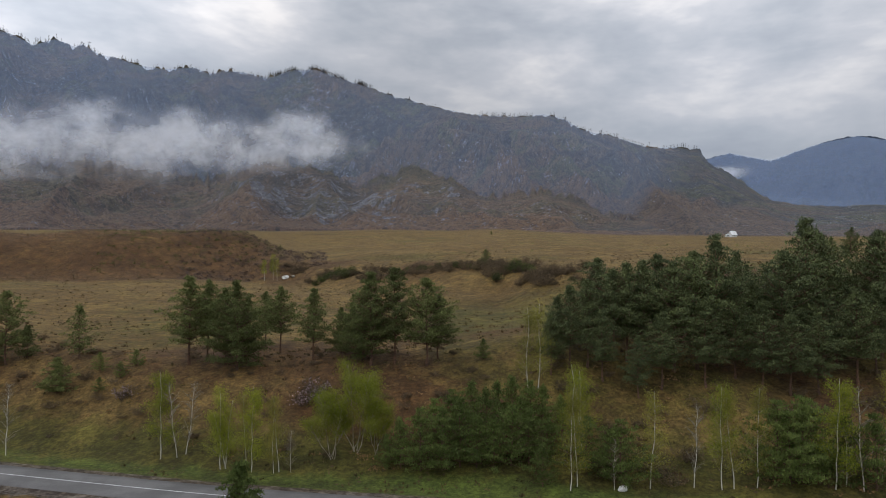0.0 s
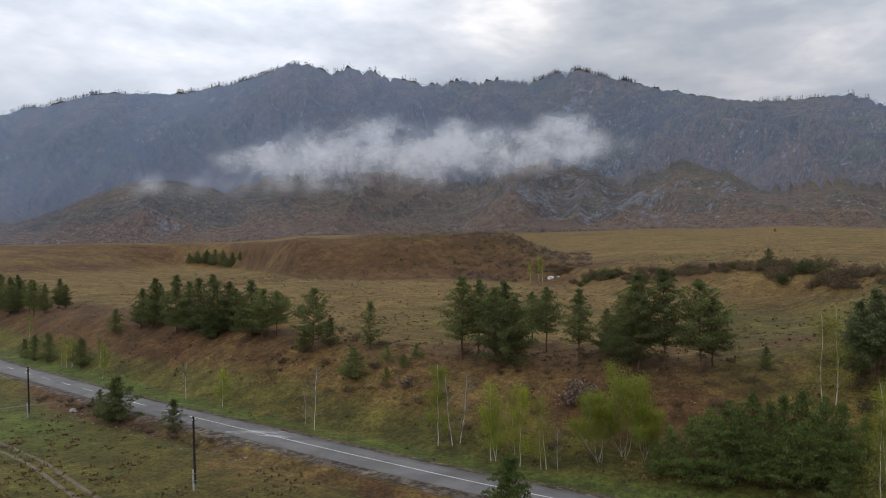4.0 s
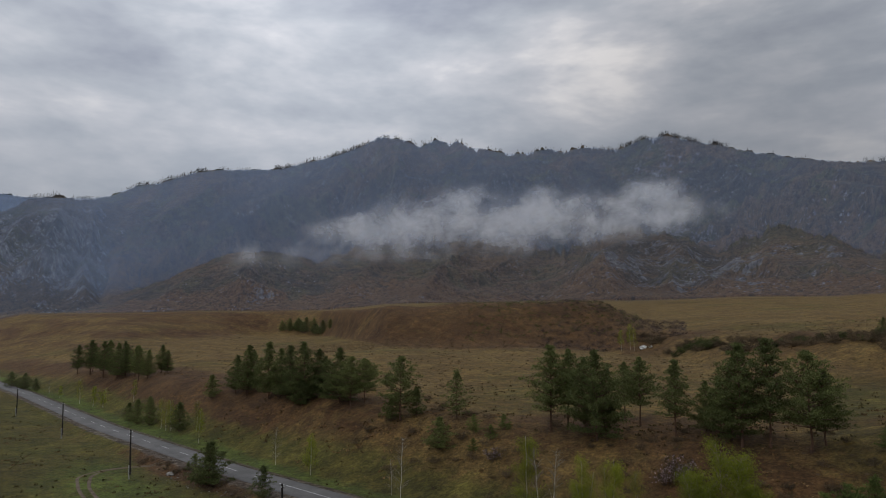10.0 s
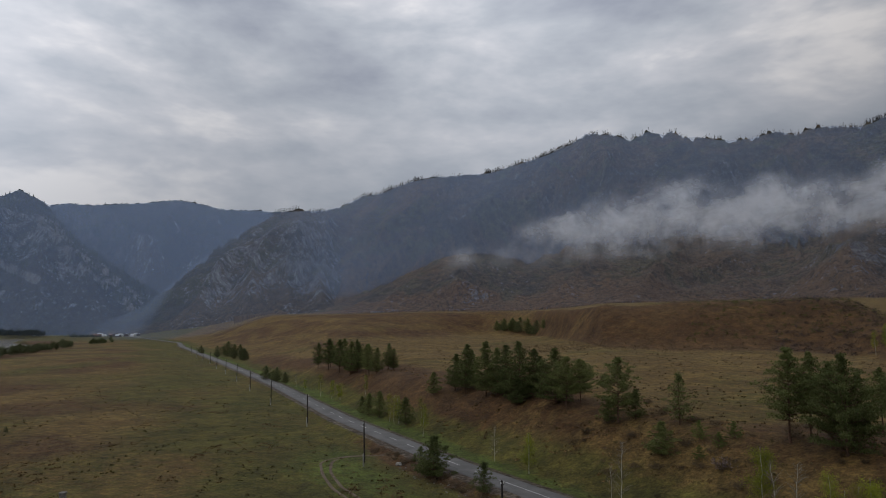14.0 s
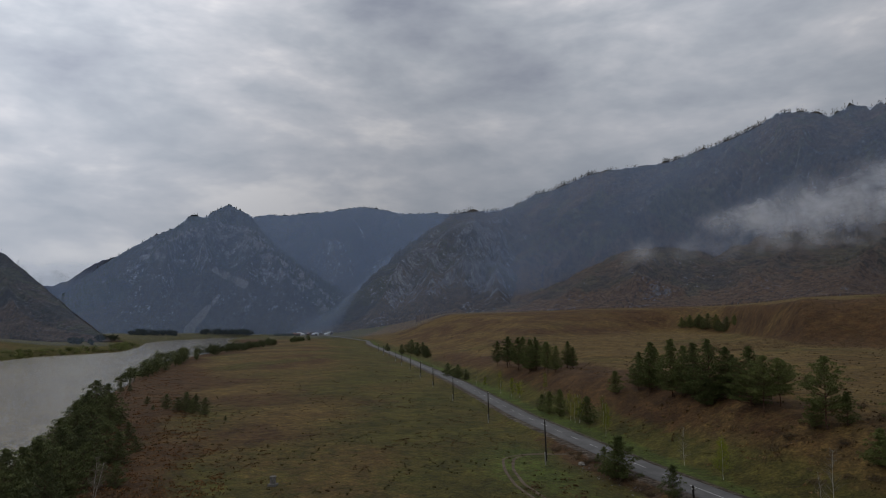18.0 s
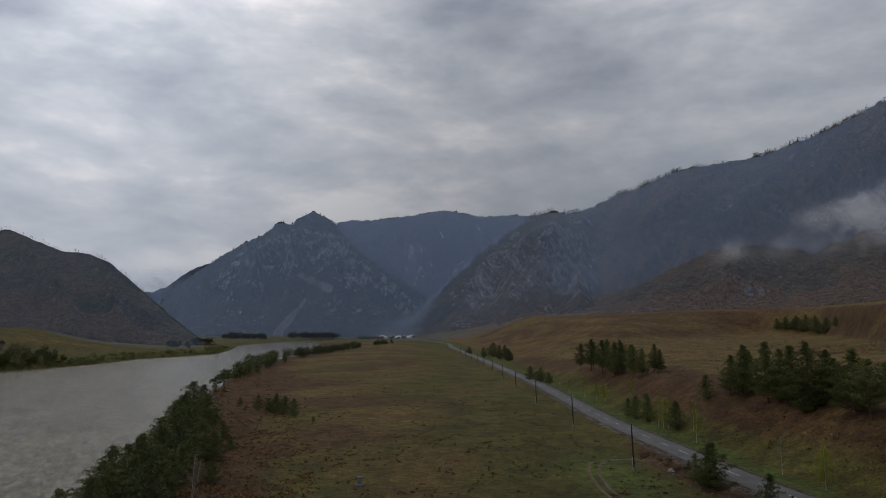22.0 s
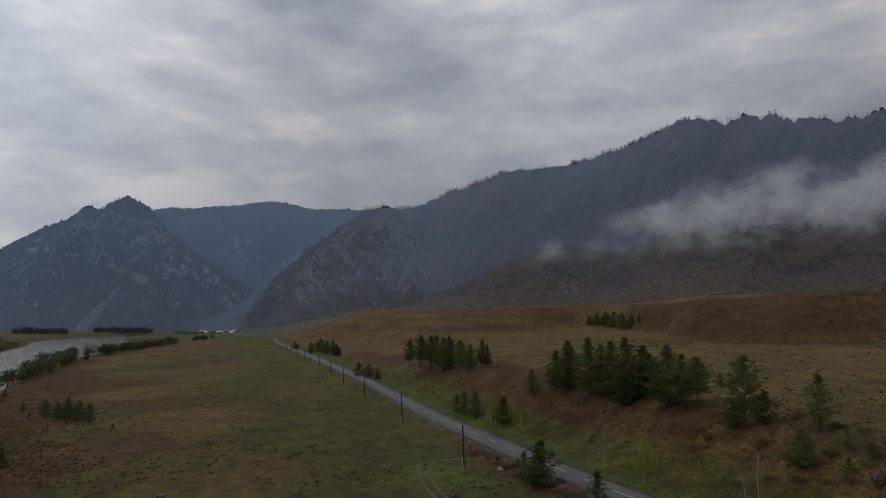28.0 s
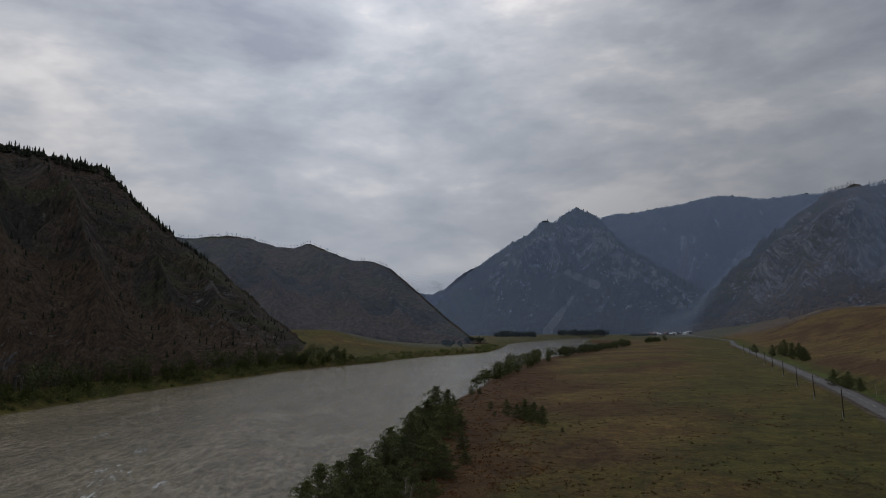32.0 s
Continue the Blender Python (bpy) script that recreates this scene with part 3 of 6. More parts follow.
cols = []
for side in (-2.95, -2.8, -1.5, 0, 1.5, 2.8, 2.95):
    p = road_place(_rs, side)
    zz = height(*road_place(_rs, 0).T) + (0.16 if abs(side) < 2.9 else -0.2) - abs(side) * 0.02
    cols.append(np.concatenate([p, zz[:, None]], 1))
road = sheet("road", np.stack(cols, 1), ASPHALT)
tagged(road, "two-lane worn grey asphalt road with pale patches", "road", kind="structure")


def strip(name, x0, x1, side, width, mat, parent, lift=0.006, steps=6):
    xs = np.linspace(x0, x1, steps)
    a0, b0 = road_place(xs, side - width / 2), road_place(xs, side + width / 2)
    zz = height(*road_place(xs, 0).T)[:, None] + 0.16 + lift - abs(side) * 0.02
    return sheet(name, np.stack([np.concatenate([a0, zz], 1), np.concatenate([b0, zz], 1)], 1), mat, parent=parent)


for k in range(48):
    x0 = -80 - k * 9.5
    strip("dash_line", x0 - 4.2, x0, 0, 0.16, PAINT, road)
for x0, x1 in ((-77, -20), (-19.6, 30), (30.4, 110)):
    strip("centre_line", x0, x1, 0, 0.17, PAINT, road, steps=30)

# ---- mountains ----
EYE = 25.5
CREST = {}


def mountain(name, label, sky_line, crest, foot, base, mat, seed, across_n, up_n, spur=0.10, arc=360.0, concave=1.25, rocky=None, jag=0.12, scars=(), ribs=(), teeth=()):
    """A range seen along a skyline of (bearing, rise in degrees). crest, foot: distance by bearing; base: height of the foot."""
    s = np.array(sky_line, float)
    s = s[np.argsort(s[:, 0])]
    az = np.linspace(s[0, 0], s[-1, 0], across_n)
    up = np.tan(np.radians(np.interp(az, s[:, 0], s[:, 1])))
    rc = np.interp(az, *np.array(crest, float).T)
    if teeth:
        up = up + np.interp(az, *np.array(teeth, float).T) * (0.6 * fbm(az * 1.3, az * 0, 5, seed + 61, True) - 0.2 + 0.25 * fbm(az * 7, az * 0, 3, seed + 62))
    rf = np.interp(az, *np.array(foot, float).T)
    zf = np.interp(az, *np.array(base, float).T)
    metres = np.radians(az) * rc.mean()
    wide = max(3, int(across_n * 3.5 / (az[-1] - az[0])))
    kern = np.hanning(2 * wide + 1) / np.hanning(2 * wide + 1).sum()
    soft_up = np.convolve(np.pad(up, wide, "edge"), kern, "valid")
    rf, zf = (np.convolve(np.pad(q, wide, "edge"), kern, "valid") for q in (rf, zf))
    u = np.concatenate([np.linspace(0, 1, up_n), [1.03, 1.08, 1.2, 1.45, 1.8]])[:, None]
    inner = np.clip(u, 0, 1)
    fade = np.sin(np.pi * np.clip(inner, 0, 1)) ** 1.2
    warp = fbm(metres[None] / 420, u * 2.4, 3, seed + 9)
    lean = metres[None] + 0.55 * (rc - rf).mean() * u
    spurs = fbm(lean / arc + 0.9 * warp, u * (rc - rf).mean() / (arc * 2.2) + seed, 3, seed, True)
    rock = fbm(lean / 60 + warp, u * (rc - rf).mean() / 75, 5, seed + 5, True)
    rel = inner ** concave
    up = soft_up + (up - soft_up) * inner ** 7
    zc = EYE + rc * up
    z = zf + (zc - zf) * rel
    z = z + fade * (zc - zf) * (spur * (spurs - 0.25) + 0.07 * (rock - 0.2))
    for a0, a1, w0, tall in ribs:
        mid = a0 + (a1 - a0) * (1 - inner) ** 0.85 + 0.5 * w0 * fbm(u * 7, u * 0, 3, seed + int(a0 + 90))
        off = np.abs(az[None] - mid) / (w0 * (0.3 + 0.7 * (1 - inner)))
        z = z + tall * (zc - zf) * np.exp(-off ** 1.1) * np.sin(np.pi * inner ** 0.8) ** 0.8
    r = rf + (rc - rf) * u
    lid = EYE + r * up * (0.74 + 0.26 * inner)
    lid = np.maximum(lid, zf + (zc - zf) * 0.02 * inner)
    low = np.maximum(lid, zf)
    z = np.where(u < 1, low - 3 * np.logaddexp(0, (low - z) / 3) + 1.0 * (1 - inner ** 4), zc - (zc - zf) * (u - 1) * 1.2)
    z = z + np.where((u > 0.97) & (u < 1.05), (rc / 2000) * 5 * jag * 6 * fbm(metres[None] / 14, u * 0, 3, seed + 3), 0)
    x, y = -r * np.sin(np.radians(az)), r * np.cos(np.radians(az))
    amount = np.clip(0.5 + 0.35 * fbm(metres[None] / 160, u * 3, 3, seed + 7) + (0 if rocky is None else np.interp(az, *np.array(rocky, float).T)[None] * fade), 0, 1)
    steep = np.hypot(np.gradient(z, axis=0) / np.gradient(r, axis=0), np.gradient(z, axis=1) / (r * np.radians(az[1] - az[0])))
    amount = np.clip(amount - 0.12 + 0.28 * (ramp(steep / np.median(steep, axis=1, keepdims=True), 0.8, 2.0) - 0.25), 0, 1)
    rise = np.degrees(np.arctan((z - EYE) / r))
    scar = np.zeros_like(z)
    for a0, e0, a1, e1, w0, w1, *bare in scars:
        t = np.clip(((az[None] - a0) * (a1 - a0) + (rise - e0) * (e1 - e0)) / ((a1 - a0) ** 2 + (e1 - e0) ** 2), 0, 1)
        gap = np.hypot(az[None] - a0 - t * (a1 - a0), rise - e0 - t * (e1 - e0))
        scar = np.maximum(scar, (bare or [1.0])[0] * ramp(gap, (w0 + (w1 - w0) * t) * 1.25, (w0 + (w1 - w0) * t) * 0.5))
    z[0] -= 45
    CREST[seed] = (az, np.stack([x, y, z], -1), up_n)
    run = np.sqrt((rc - rf) ** 2 + (zc - zf) ** 2) * u
    lay = np.stack([metres[None] + 0.3 * run + 25 * warp, run * 0.85, 0 * run + seed * 31.0], -1)
    ob = sheet(name, np.stack([x, y, z], -1), mat, cover=np.stack([amount, scar, np.broadcast_to(1 - ramp(inner + 0.12 * warp, 0.12, 0.6), z.shape)], -1), lay=lay)
    return tagged(ob, label, "mountain", kind="structure")


MAIN_SKY = [(-27, 3.5), (-24.8, 5.0), (-22.9, 6.5), (-21.1, 7.5), (-20.6, 8.2), (-20.4, 8.75), (-19.6, 8.6), (-18.6, 8.9), (-16.7, 8.9), (-13.6, 10.0),
            (-11.4, 10.5), (-10, 11.4), (-8.2, 11.9), (-6.8, 11.7), (-4, 11.8), (-2.4, 11.95), (1.2, 12.6), (2.2, 12.85), (2.4, 13.0), (4, 13.3),
            (6.8, 14.15), (8.6, 14.6), (10.5, 15.2), (12.3, 15.05), (13.8, 14.5), (14.7, 14.3), (16.2, 14.65), (17.8, 14.6), (18.8, 14.3), (19.9, 14.7),
            (22.1, 14.35), (23.9, 14.45), (25.7, 14.85), (26.6, 14.9), (27.4, 15.3), (27.7, 15.5), (28.1, 15.2), (29.5, 15.55), (30.8, 14.95)]
MAIN_SKY += [(32.2, 15.5), (34.4, 15.7), (35.5, 14.95), (37.8, 14.05), (40.5, 13.3), (42.3, 12.75), (47, 12.4), (48.9, 12.05), (50, 11.6), (51.6, 10.95),
             (53, 10.7), (54.8, 9.8), (55.6, 9.5), (58, 8.0), (60, 5.0), (62, 2.0), (63, 0.5)]
foot_tab = [(a, r) for a, _, _, _, _, r, _ in TERRACE]
base_tab = [(a, z) for a, _, _, _, _, _, z in TERRACE]
back_tab = [(a, r if a < -19 else np.interp(a, [-19, -12, 50, 56, 60], [r, 1200, 1200, 1050, r])) for a, r in foot_tab] + [(-12, 1200), (50, 1200)]
back_tab.sort()
mountain("mountain", "long brown rocky mountain range with burnt forest along its crest", MAIN_SKY,
         [(-30, 1600), (0, 1580), (35, 1600), (50, 1660), (66, 1850)], back_tab, base_tab, SLOPE, 11, 1900, 190, 0.42, 420.0, 1.2,
         [(-25, 0.0), (0, 0.15), (10, 0.35), (20, 0.25), (33, 0.1), (40, -0.2), (60, -0.1)],
         jag=0.2, scars=[(-7.0, 5.2, -8.4, 4.0, 0.12, 0.28)], teeth=[(-27, 0.003), (-10, 0.006), (8, 0.003), (12, 0.011), (31, 0.011), (35, 0.003), (56, 0.002)],
         ribs=[(11.5, -11, 2.2, 0.2), (3, -17, 1.8, 0.16), (20, 9, 2.4, 0.14), (16.5, 24, 2.0, 0.12), (27.6, 44, 2.6, 0.2), (34.5, 53, 2.4, 0.2), (42, 60, 2.0, 0.16), (-7, -20, 1.6, 0.16), (27.6, 20, 2.2, 0.14), (34.5, 31, 1.8, 0.12)])
mountain("mountain", "brown rounded spur below the burnt range", [(58, 1.2), (56, 1.7), (54.5, 2.2), (51, 3.6), (49, 4.5), (47.3, 5.4), (45.5, 5.95), (43, 6.15), (40, 5.6), (37, 4.0), (34, 2.0)],
         [(34, 1150), (58, 1170)], foot_tab, base_tab, SPUR, 13, 520, 90, 0.34, 200.0, 1.1, [(34, 0), (58, 0.1)], teeth=[(34, 0.004), (58, 0.004)],
         ribs=[(45.5, 52, 1.4, 0.14), (43, 46, 1.2, 0.12), (48, 55, 1.2, 0.12)])
mountain("mountain", "long brown lower slope with grey crags and grassy ledges", [(48, 1.0), (46, 1.7), (44.5, 2.6), (42, 4.0), (40, 4.9), (38, 5.9), (36, 6.6), (33, 7.0), (30, 6.8), (26, 7.5), (23, 7.1), (20, 6.4), (17, 7.2), (14.5, 8.3), (12, 8.0), (9.5, 7.2), (7.5, 6.2), (5.5, 6.9), (3, 7.8), (0, 7.0), (-3, 5.4), (-5.5, 5.6), (-8, 6.0), (-11, 5.0), (-14, 3.6), (-17, 3.9), (-19, 3.2), (-23, 2.4)],
         [(-23, 1120), (48, 1150)], foot_tab, base_tab, SPUR, 17, 1400, 110, 0.40, 240.0, 1.15, [(-23, 0.0), (-8, 0.15), (2, 0.35), (12, 0.45), (18, 0.15), (30, -0.1), (48, -0.1)], teeth=[(-23, 0.02), (25, 0.02), (36, 0.008), (48, 0.006)],
         scars=[(12.5, 5.9, 8.5, 3.6, 0.8, 1.0, 0.3), (2, 4.6, -1.5, 5.6, 0.9, 0.6, 0.3)],
         ribs=[(36, 44, 1.5, 0.16), (31, 38, 1.4, 0.14), (26, 31, 1.5, 0.14), (20, 14, 1.6, 0.16), (12, 6, 1.5, 0.18), (8, 11.5, 1.2, 0.14), (1, -5, 1.5, 0.16), (-6, -11, 1.3, 0.14)])
mountain("mountain", "grey rocky dome-shaped spur at the end of the range",
         [(52.5, 8.6), (54.5, 9.2), (55.6, 9.45), (57, 9.35), (58.3, 9.5), (59.2, 9.3), (60, 9.15), (61.1, 8.45), (62.5, 7.5), (63.5, 6.8), (64.7, 5.8), (65.8, 4.95), (68.1, 2.7), (69.9, 0.8), (71.5, 0.3), (73, -0.3), (74.5, -1.0)],
         [(52, 1560), (58, 1480), (66, 1700), (70, 2050), (75, 2150)], [(52, 1050), (60, 1105), (64, 1250), (67, 1560), (69, 1850), (75, 1950)], [(52, 41), (60, 38.5), (63, 25), (65, 10), (67, 2), (73, -2)],
         DOME_SLOPE, 23, 620, 140, 0.36, 220.0, 1.2, [(52, 0.1), (57, 0.7), (62, 0.6), (66, 0.3), (73, 0.0)], teeth=[(52, 0.003), (60, 0.006), (63, 0.012), (74, 0.01)],
         ribs=[(58.3, 62.5, 1.3, 0.2), (55.6, 56.5, 1.2, 0.16), (60, 67, 1.2, 0.2), (58, 59, 0.9, 0.12)])
PEAK_SKY = [(54, 8.6), (57, 9.2), (60, 9.15), (61.6, 9.25), (63.9, 9.15), (66.3, 9.55), (67.7, 9.7), (69.5, 9.35), (71, 9.15), (73.8, 8.8), (75.2, 8.85), (76.2, 8.6), (77.5, 9.2), (78.2, 9.55), (79.4, 8.85), (80, 8.4), (80.7, 8.5), (81.2, 8.4), (82, 7.55), (83.7, 6.75), (85.4, 5.65), (87, 4.5), (88.6, 3.15), (89.4, 2.3), (91, 0.3), (92, -0.4)]
FRONT_PEAK = [(63, -0.6), (65.8, 0.4), (67.2, 1.5), (69.5, 3.1), (71.8, 4.45), (73.2, 5.3), (74.5, 6.3), (75.4, 7.4), (76.3, 8.5)] + [q for q in PEAK_SKY if q[0] > 77]
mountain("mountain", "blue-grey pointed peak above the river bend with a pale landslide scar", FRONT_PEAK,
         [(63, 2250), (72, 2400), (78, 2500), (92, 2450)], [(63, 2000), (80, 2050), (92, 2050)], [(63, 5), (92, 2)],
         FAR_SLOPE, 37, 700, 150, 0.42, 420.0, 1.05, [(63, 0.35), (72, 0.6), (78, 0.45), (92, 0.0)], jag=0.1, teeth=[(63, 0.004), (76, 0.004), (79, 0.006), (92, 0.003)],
         scars=[(80.9, -0.5, 78.7, 2.3, 0.45, 0.14, 2.0), (79, 4.3, 76.8, 3.2, 0.35, 0.4, 1.5), (76.5, 7.3, 70.5, 1.8, 0.8, 0.9), (81, 7.2, 83, 5.4, 0.7, 0.7)],
         ribs=[(78.2, 72.5, 1.5, 0.26), (78.2, 80.5, 1.1, 0.2), (78.2, 86, 1.5, 0.24), (74.5, 69, 1.1, 0.16), (81, 83.5, 1.0, 0.16), (75.5, 76.5, 0.9, 0.16)])
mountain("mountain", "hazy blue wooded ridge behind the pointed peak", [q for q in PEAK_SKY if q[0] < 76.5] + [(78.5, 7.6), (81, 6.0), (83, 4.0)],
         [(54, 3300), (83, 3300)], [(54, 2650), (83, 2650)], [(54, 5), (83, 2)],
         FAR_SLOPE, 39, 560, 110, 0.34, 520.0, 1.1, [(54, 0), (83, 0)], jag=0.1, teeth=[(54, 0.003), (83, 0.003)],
         ribs=[(67.7, 62, 1.6, 0.2), (67.7, 70, 1.5, 0.2), (73.5, 68, 1.2, 0.18), (64, 66, 1.2, 0.16)])
mountain("mountain", "dark brown hill beyond the river bend",
         [(85.4, -1.4), (86.3, -1.0), (87.2, -0.4), (88.8, 0.95), (90.6, 2.6), (92, 3.8), (93.3, 5.0), (94.7, 5.55), (96.5, 5.7), (98.4, 6.4), (99.8, 7.0), (101.1, 6.6), (102.4, 6.7), (104.6, 7.4),
          (106.3, 7.55), (109.4, 7.3), (114, 8), (120, 9), (130, 9), (140, 6)],
         [(86, 1130), (92, 1230), (100, 1300), (140, 1500)], [(86, 1085), (89, 1040), (92, 1030), (97, 960), (102, 930), (110, 900), (140, 900)], [(86, 2), (91, 3), (94.4, 12), (98, 23), (103, 25), (140, 20)],
         DARK_SLOPE, 51, 520, 100, 0.24, 220.0, 1.0, ribs=[(99.8, 95, 1.1, 0.18), (106, 101.5, 1.3, 0.18), (94.7, 91.5, 0.8, 0.16), (104, 106, 1.2, 0.14)])
mountain("mountain", "steep dark forested mountainside rising from the far river bank",
         [(98.6, -2.4), (99.2, -1.5), (99.5, -1.0), (100.3, -0.2), (101.4, 0.65), (102.7, 1.8), (104, 2.95), (105.2, 4.25), (106.5, 5.3), (107.7, 6.3), (109, 7.2), (110.6, 8.65), (112, 10.0), (113.3, 11.4), (114.5, 12.3), (117.7, 12.9),
          (120.7, 13.3), (126, 15), (140, 17), (160, 16), (190, 12), (215, 5)],
         [(97, 770), (99.5, 735), (106, 690), (115, 620), (125, 570), (215, 750)], [(97, 700), (99.9, 655), (104.6, 545), (108.7, 475), (113.3, 435), (115.7, 412), (118.7, 378), (122, 350), (140, 330), (190, 420), (215, 600)], [(97, 1.5), (215, 2)],
         DARK_SLOPE, 67, 1000, 140, 0.28, 130.0, 0.95, [(98, 0.3), (102, 0.7), (106, 0.6), (109, -0.1), (215, -0.3)], teeth=[(97, 0.008), (110, 0.008), (215, 0.004)], ribs=[(113.5, 107.5, 1.5, 0.14), (119, 113, 2.0, 0.16), (109, 104, 1.2, 0.14), (126, 118, 2.2, 0.16), (105, 102, 0.8, 0.1)])
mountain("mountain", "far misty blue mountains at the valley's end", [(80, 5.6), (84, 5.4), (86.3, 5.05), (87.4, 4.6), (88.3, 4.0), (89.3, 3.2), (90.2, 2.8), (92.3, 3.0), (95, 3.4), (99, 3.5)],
         [(80, 4500), (99, 4500)], [(80, 3300), (99, 3300)], [(80, 0), (99, 0)], HAZE_BLUE_SLOPE, 73, 120, 30, 0.1, 400.0)
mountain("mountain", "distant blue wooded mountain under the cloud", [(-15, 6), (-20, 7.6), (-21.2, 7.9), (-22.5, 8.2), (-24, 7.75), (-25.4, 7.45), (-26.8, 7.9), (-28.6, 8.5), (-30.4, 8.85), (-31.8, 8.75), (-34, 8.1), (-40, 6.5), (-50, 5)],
         [(-50, 4300), (-15, 4300)], [(-50, 3000), (-15, 3000)], [(-50, 30), (-15, 60)], HAZE_BLUE_SLOPE, 79, 260, 50, 0.08, 350.0)
mountain("mountain", "low brown foothill with green slopes", [(-8, 2.2), (-12, 3.4), (-16, 4.4), (-18.8, 4.9), (-22, 4.5), (-25.2, 4.6), (-27.5, 4.1), (-29.6, 3.95), (-32.6, 3.95), (-37, 3.8), (-45, 3.3), (-60, 2.8), (-75, 2.4)],
         [(-75, 1600), (-25, 1500), (-8, 1300)], foot_tab, base_tab, SLOPE, 83, 420, 60, 0.14, 330.0, 1.3)


# ---- haze and the band of mist on the range ----
def curtain(name, label, az0, az1, dist, low, high, mat, amount, n=120, m=60, kind="structure"):
    """An upright curved sheet of haze. low, high: rise in degrees; amount(s, t): its thickness along and up the sheet."""
    az = np.linspace(az0, az1, n)
    r = dist(az)[None]
    t = np.linspace(0, 1, m)[:, None]
    el = np.radians(low(az)[None] * (1 - t) + high(az)[None] * t)
    x, y, z = -r * np.sin(np.radians(az)) + 0 * t, r * np.cos(np.radians(az)) + 0 * t, EYE + r * np.tan(el)
    k = amount(np.linspace(0, 1, n)[None] + 0 * t, t + 0 * az[None])
    ob = sheet(name, np.stack([x, y, z], -1), mat, cover=np.repeat(np.clip(k, 0, 1)[..., None], 3, 2))
    return tagged(ob, label, "mist", kind=kind)


def ends(s, w=0.12):
    return ramp(s, 0, w) * (1 - ramp(s, 1 - w, 1))


fa, fr, fz = np.array(TERRACE[:, 0]), np.array(TERRACE[:, 5]), np.array(TERRACE[:, 6])
sa, se = np.array(sorted([(-75, 2.5), (-45, 3.4), (-33, 4.0)] + [p for p in MAIN_SKY if -26 < p[0] < 55] + [(56, 9.5), (60, 9.2), (63, 7.3), (66, 4.9), (68, 2.9), (70, 1.2), (73, 0.0), (77, -0.8)])).T
pa, pe = np.array(PEAK_SKY).T


# added tinted sheets stand in for the air's haze, layered by distance
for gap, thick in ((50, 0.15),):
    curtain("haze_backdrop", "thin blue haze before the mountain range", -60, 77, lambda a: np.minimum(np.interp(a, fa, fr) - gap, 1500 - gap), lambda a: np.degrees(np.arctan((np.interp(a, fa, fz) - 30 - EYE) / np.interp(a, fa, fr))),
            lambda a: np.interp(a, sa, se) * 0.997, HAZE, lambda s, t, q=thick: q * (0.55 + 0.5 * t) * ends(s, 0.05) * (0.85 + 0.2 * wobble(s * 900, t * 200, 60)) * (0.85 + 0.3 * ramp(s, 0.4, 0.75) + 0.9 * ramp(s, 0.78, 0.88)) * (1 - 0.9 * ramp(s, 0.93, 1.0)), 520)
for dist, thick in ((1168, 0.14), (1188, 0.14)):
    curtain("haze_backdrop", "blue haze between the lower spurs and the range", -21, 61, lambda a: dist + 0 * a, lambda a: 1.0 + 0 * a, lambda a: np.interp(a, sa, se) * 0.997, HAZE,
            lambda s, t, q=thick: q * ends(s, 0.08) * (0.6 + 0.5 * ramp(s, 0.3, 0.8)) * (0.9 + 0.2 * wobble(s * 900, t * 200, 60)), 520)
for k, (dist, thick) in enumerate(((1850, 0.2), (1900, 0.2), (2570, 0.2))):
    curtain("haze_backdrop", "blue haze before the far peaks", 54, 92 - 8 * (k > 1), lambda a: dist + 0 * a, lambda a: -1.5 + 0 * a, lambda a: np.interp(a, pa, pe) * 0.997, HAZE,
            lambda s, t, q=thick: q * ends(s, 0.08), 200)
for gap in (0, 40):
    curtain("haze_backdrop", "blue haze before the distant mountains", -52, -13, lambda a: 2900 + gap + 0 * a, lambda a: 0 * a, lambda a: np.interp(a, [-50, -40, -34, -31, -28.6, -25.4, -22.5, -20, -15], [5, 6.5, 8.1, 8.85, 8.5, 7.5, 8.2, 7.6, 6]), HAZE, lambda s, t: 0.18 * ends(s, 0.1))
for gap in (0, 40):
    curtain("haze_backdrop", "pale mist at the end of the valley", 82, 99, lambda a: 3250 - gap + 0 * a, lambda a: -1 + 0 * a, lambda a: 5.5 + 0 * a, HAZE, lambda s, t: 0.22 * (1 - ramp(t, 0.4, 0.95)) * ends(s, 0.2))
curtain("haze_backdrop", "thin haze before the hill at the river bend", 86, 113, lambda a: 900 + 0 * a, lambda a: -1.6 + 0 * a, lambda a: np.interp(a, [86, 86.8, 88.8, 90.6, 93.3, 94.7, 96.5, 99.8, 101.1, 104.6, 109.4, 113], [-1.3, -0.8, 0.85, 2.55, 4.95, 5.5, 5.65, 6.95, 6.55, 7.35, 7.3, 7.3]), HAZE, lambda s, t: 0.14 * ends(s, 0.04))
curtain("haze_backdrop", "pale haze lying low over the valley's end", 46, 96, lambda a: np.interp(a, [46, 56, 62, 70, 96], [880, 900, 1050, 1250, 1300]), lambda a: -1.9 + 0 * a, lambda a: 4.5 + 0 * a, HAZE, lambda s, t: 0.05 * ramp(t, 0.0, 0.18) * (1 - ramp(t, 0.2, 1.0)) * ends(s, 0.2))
MIST_AZ = [3, 4.5, 6.3, 8.2, 9.4, 12.5, 16.2, 19.5, 22.8, 26, 29.3, 33.4, 37, 40, 42, 44, 46.5, 50]
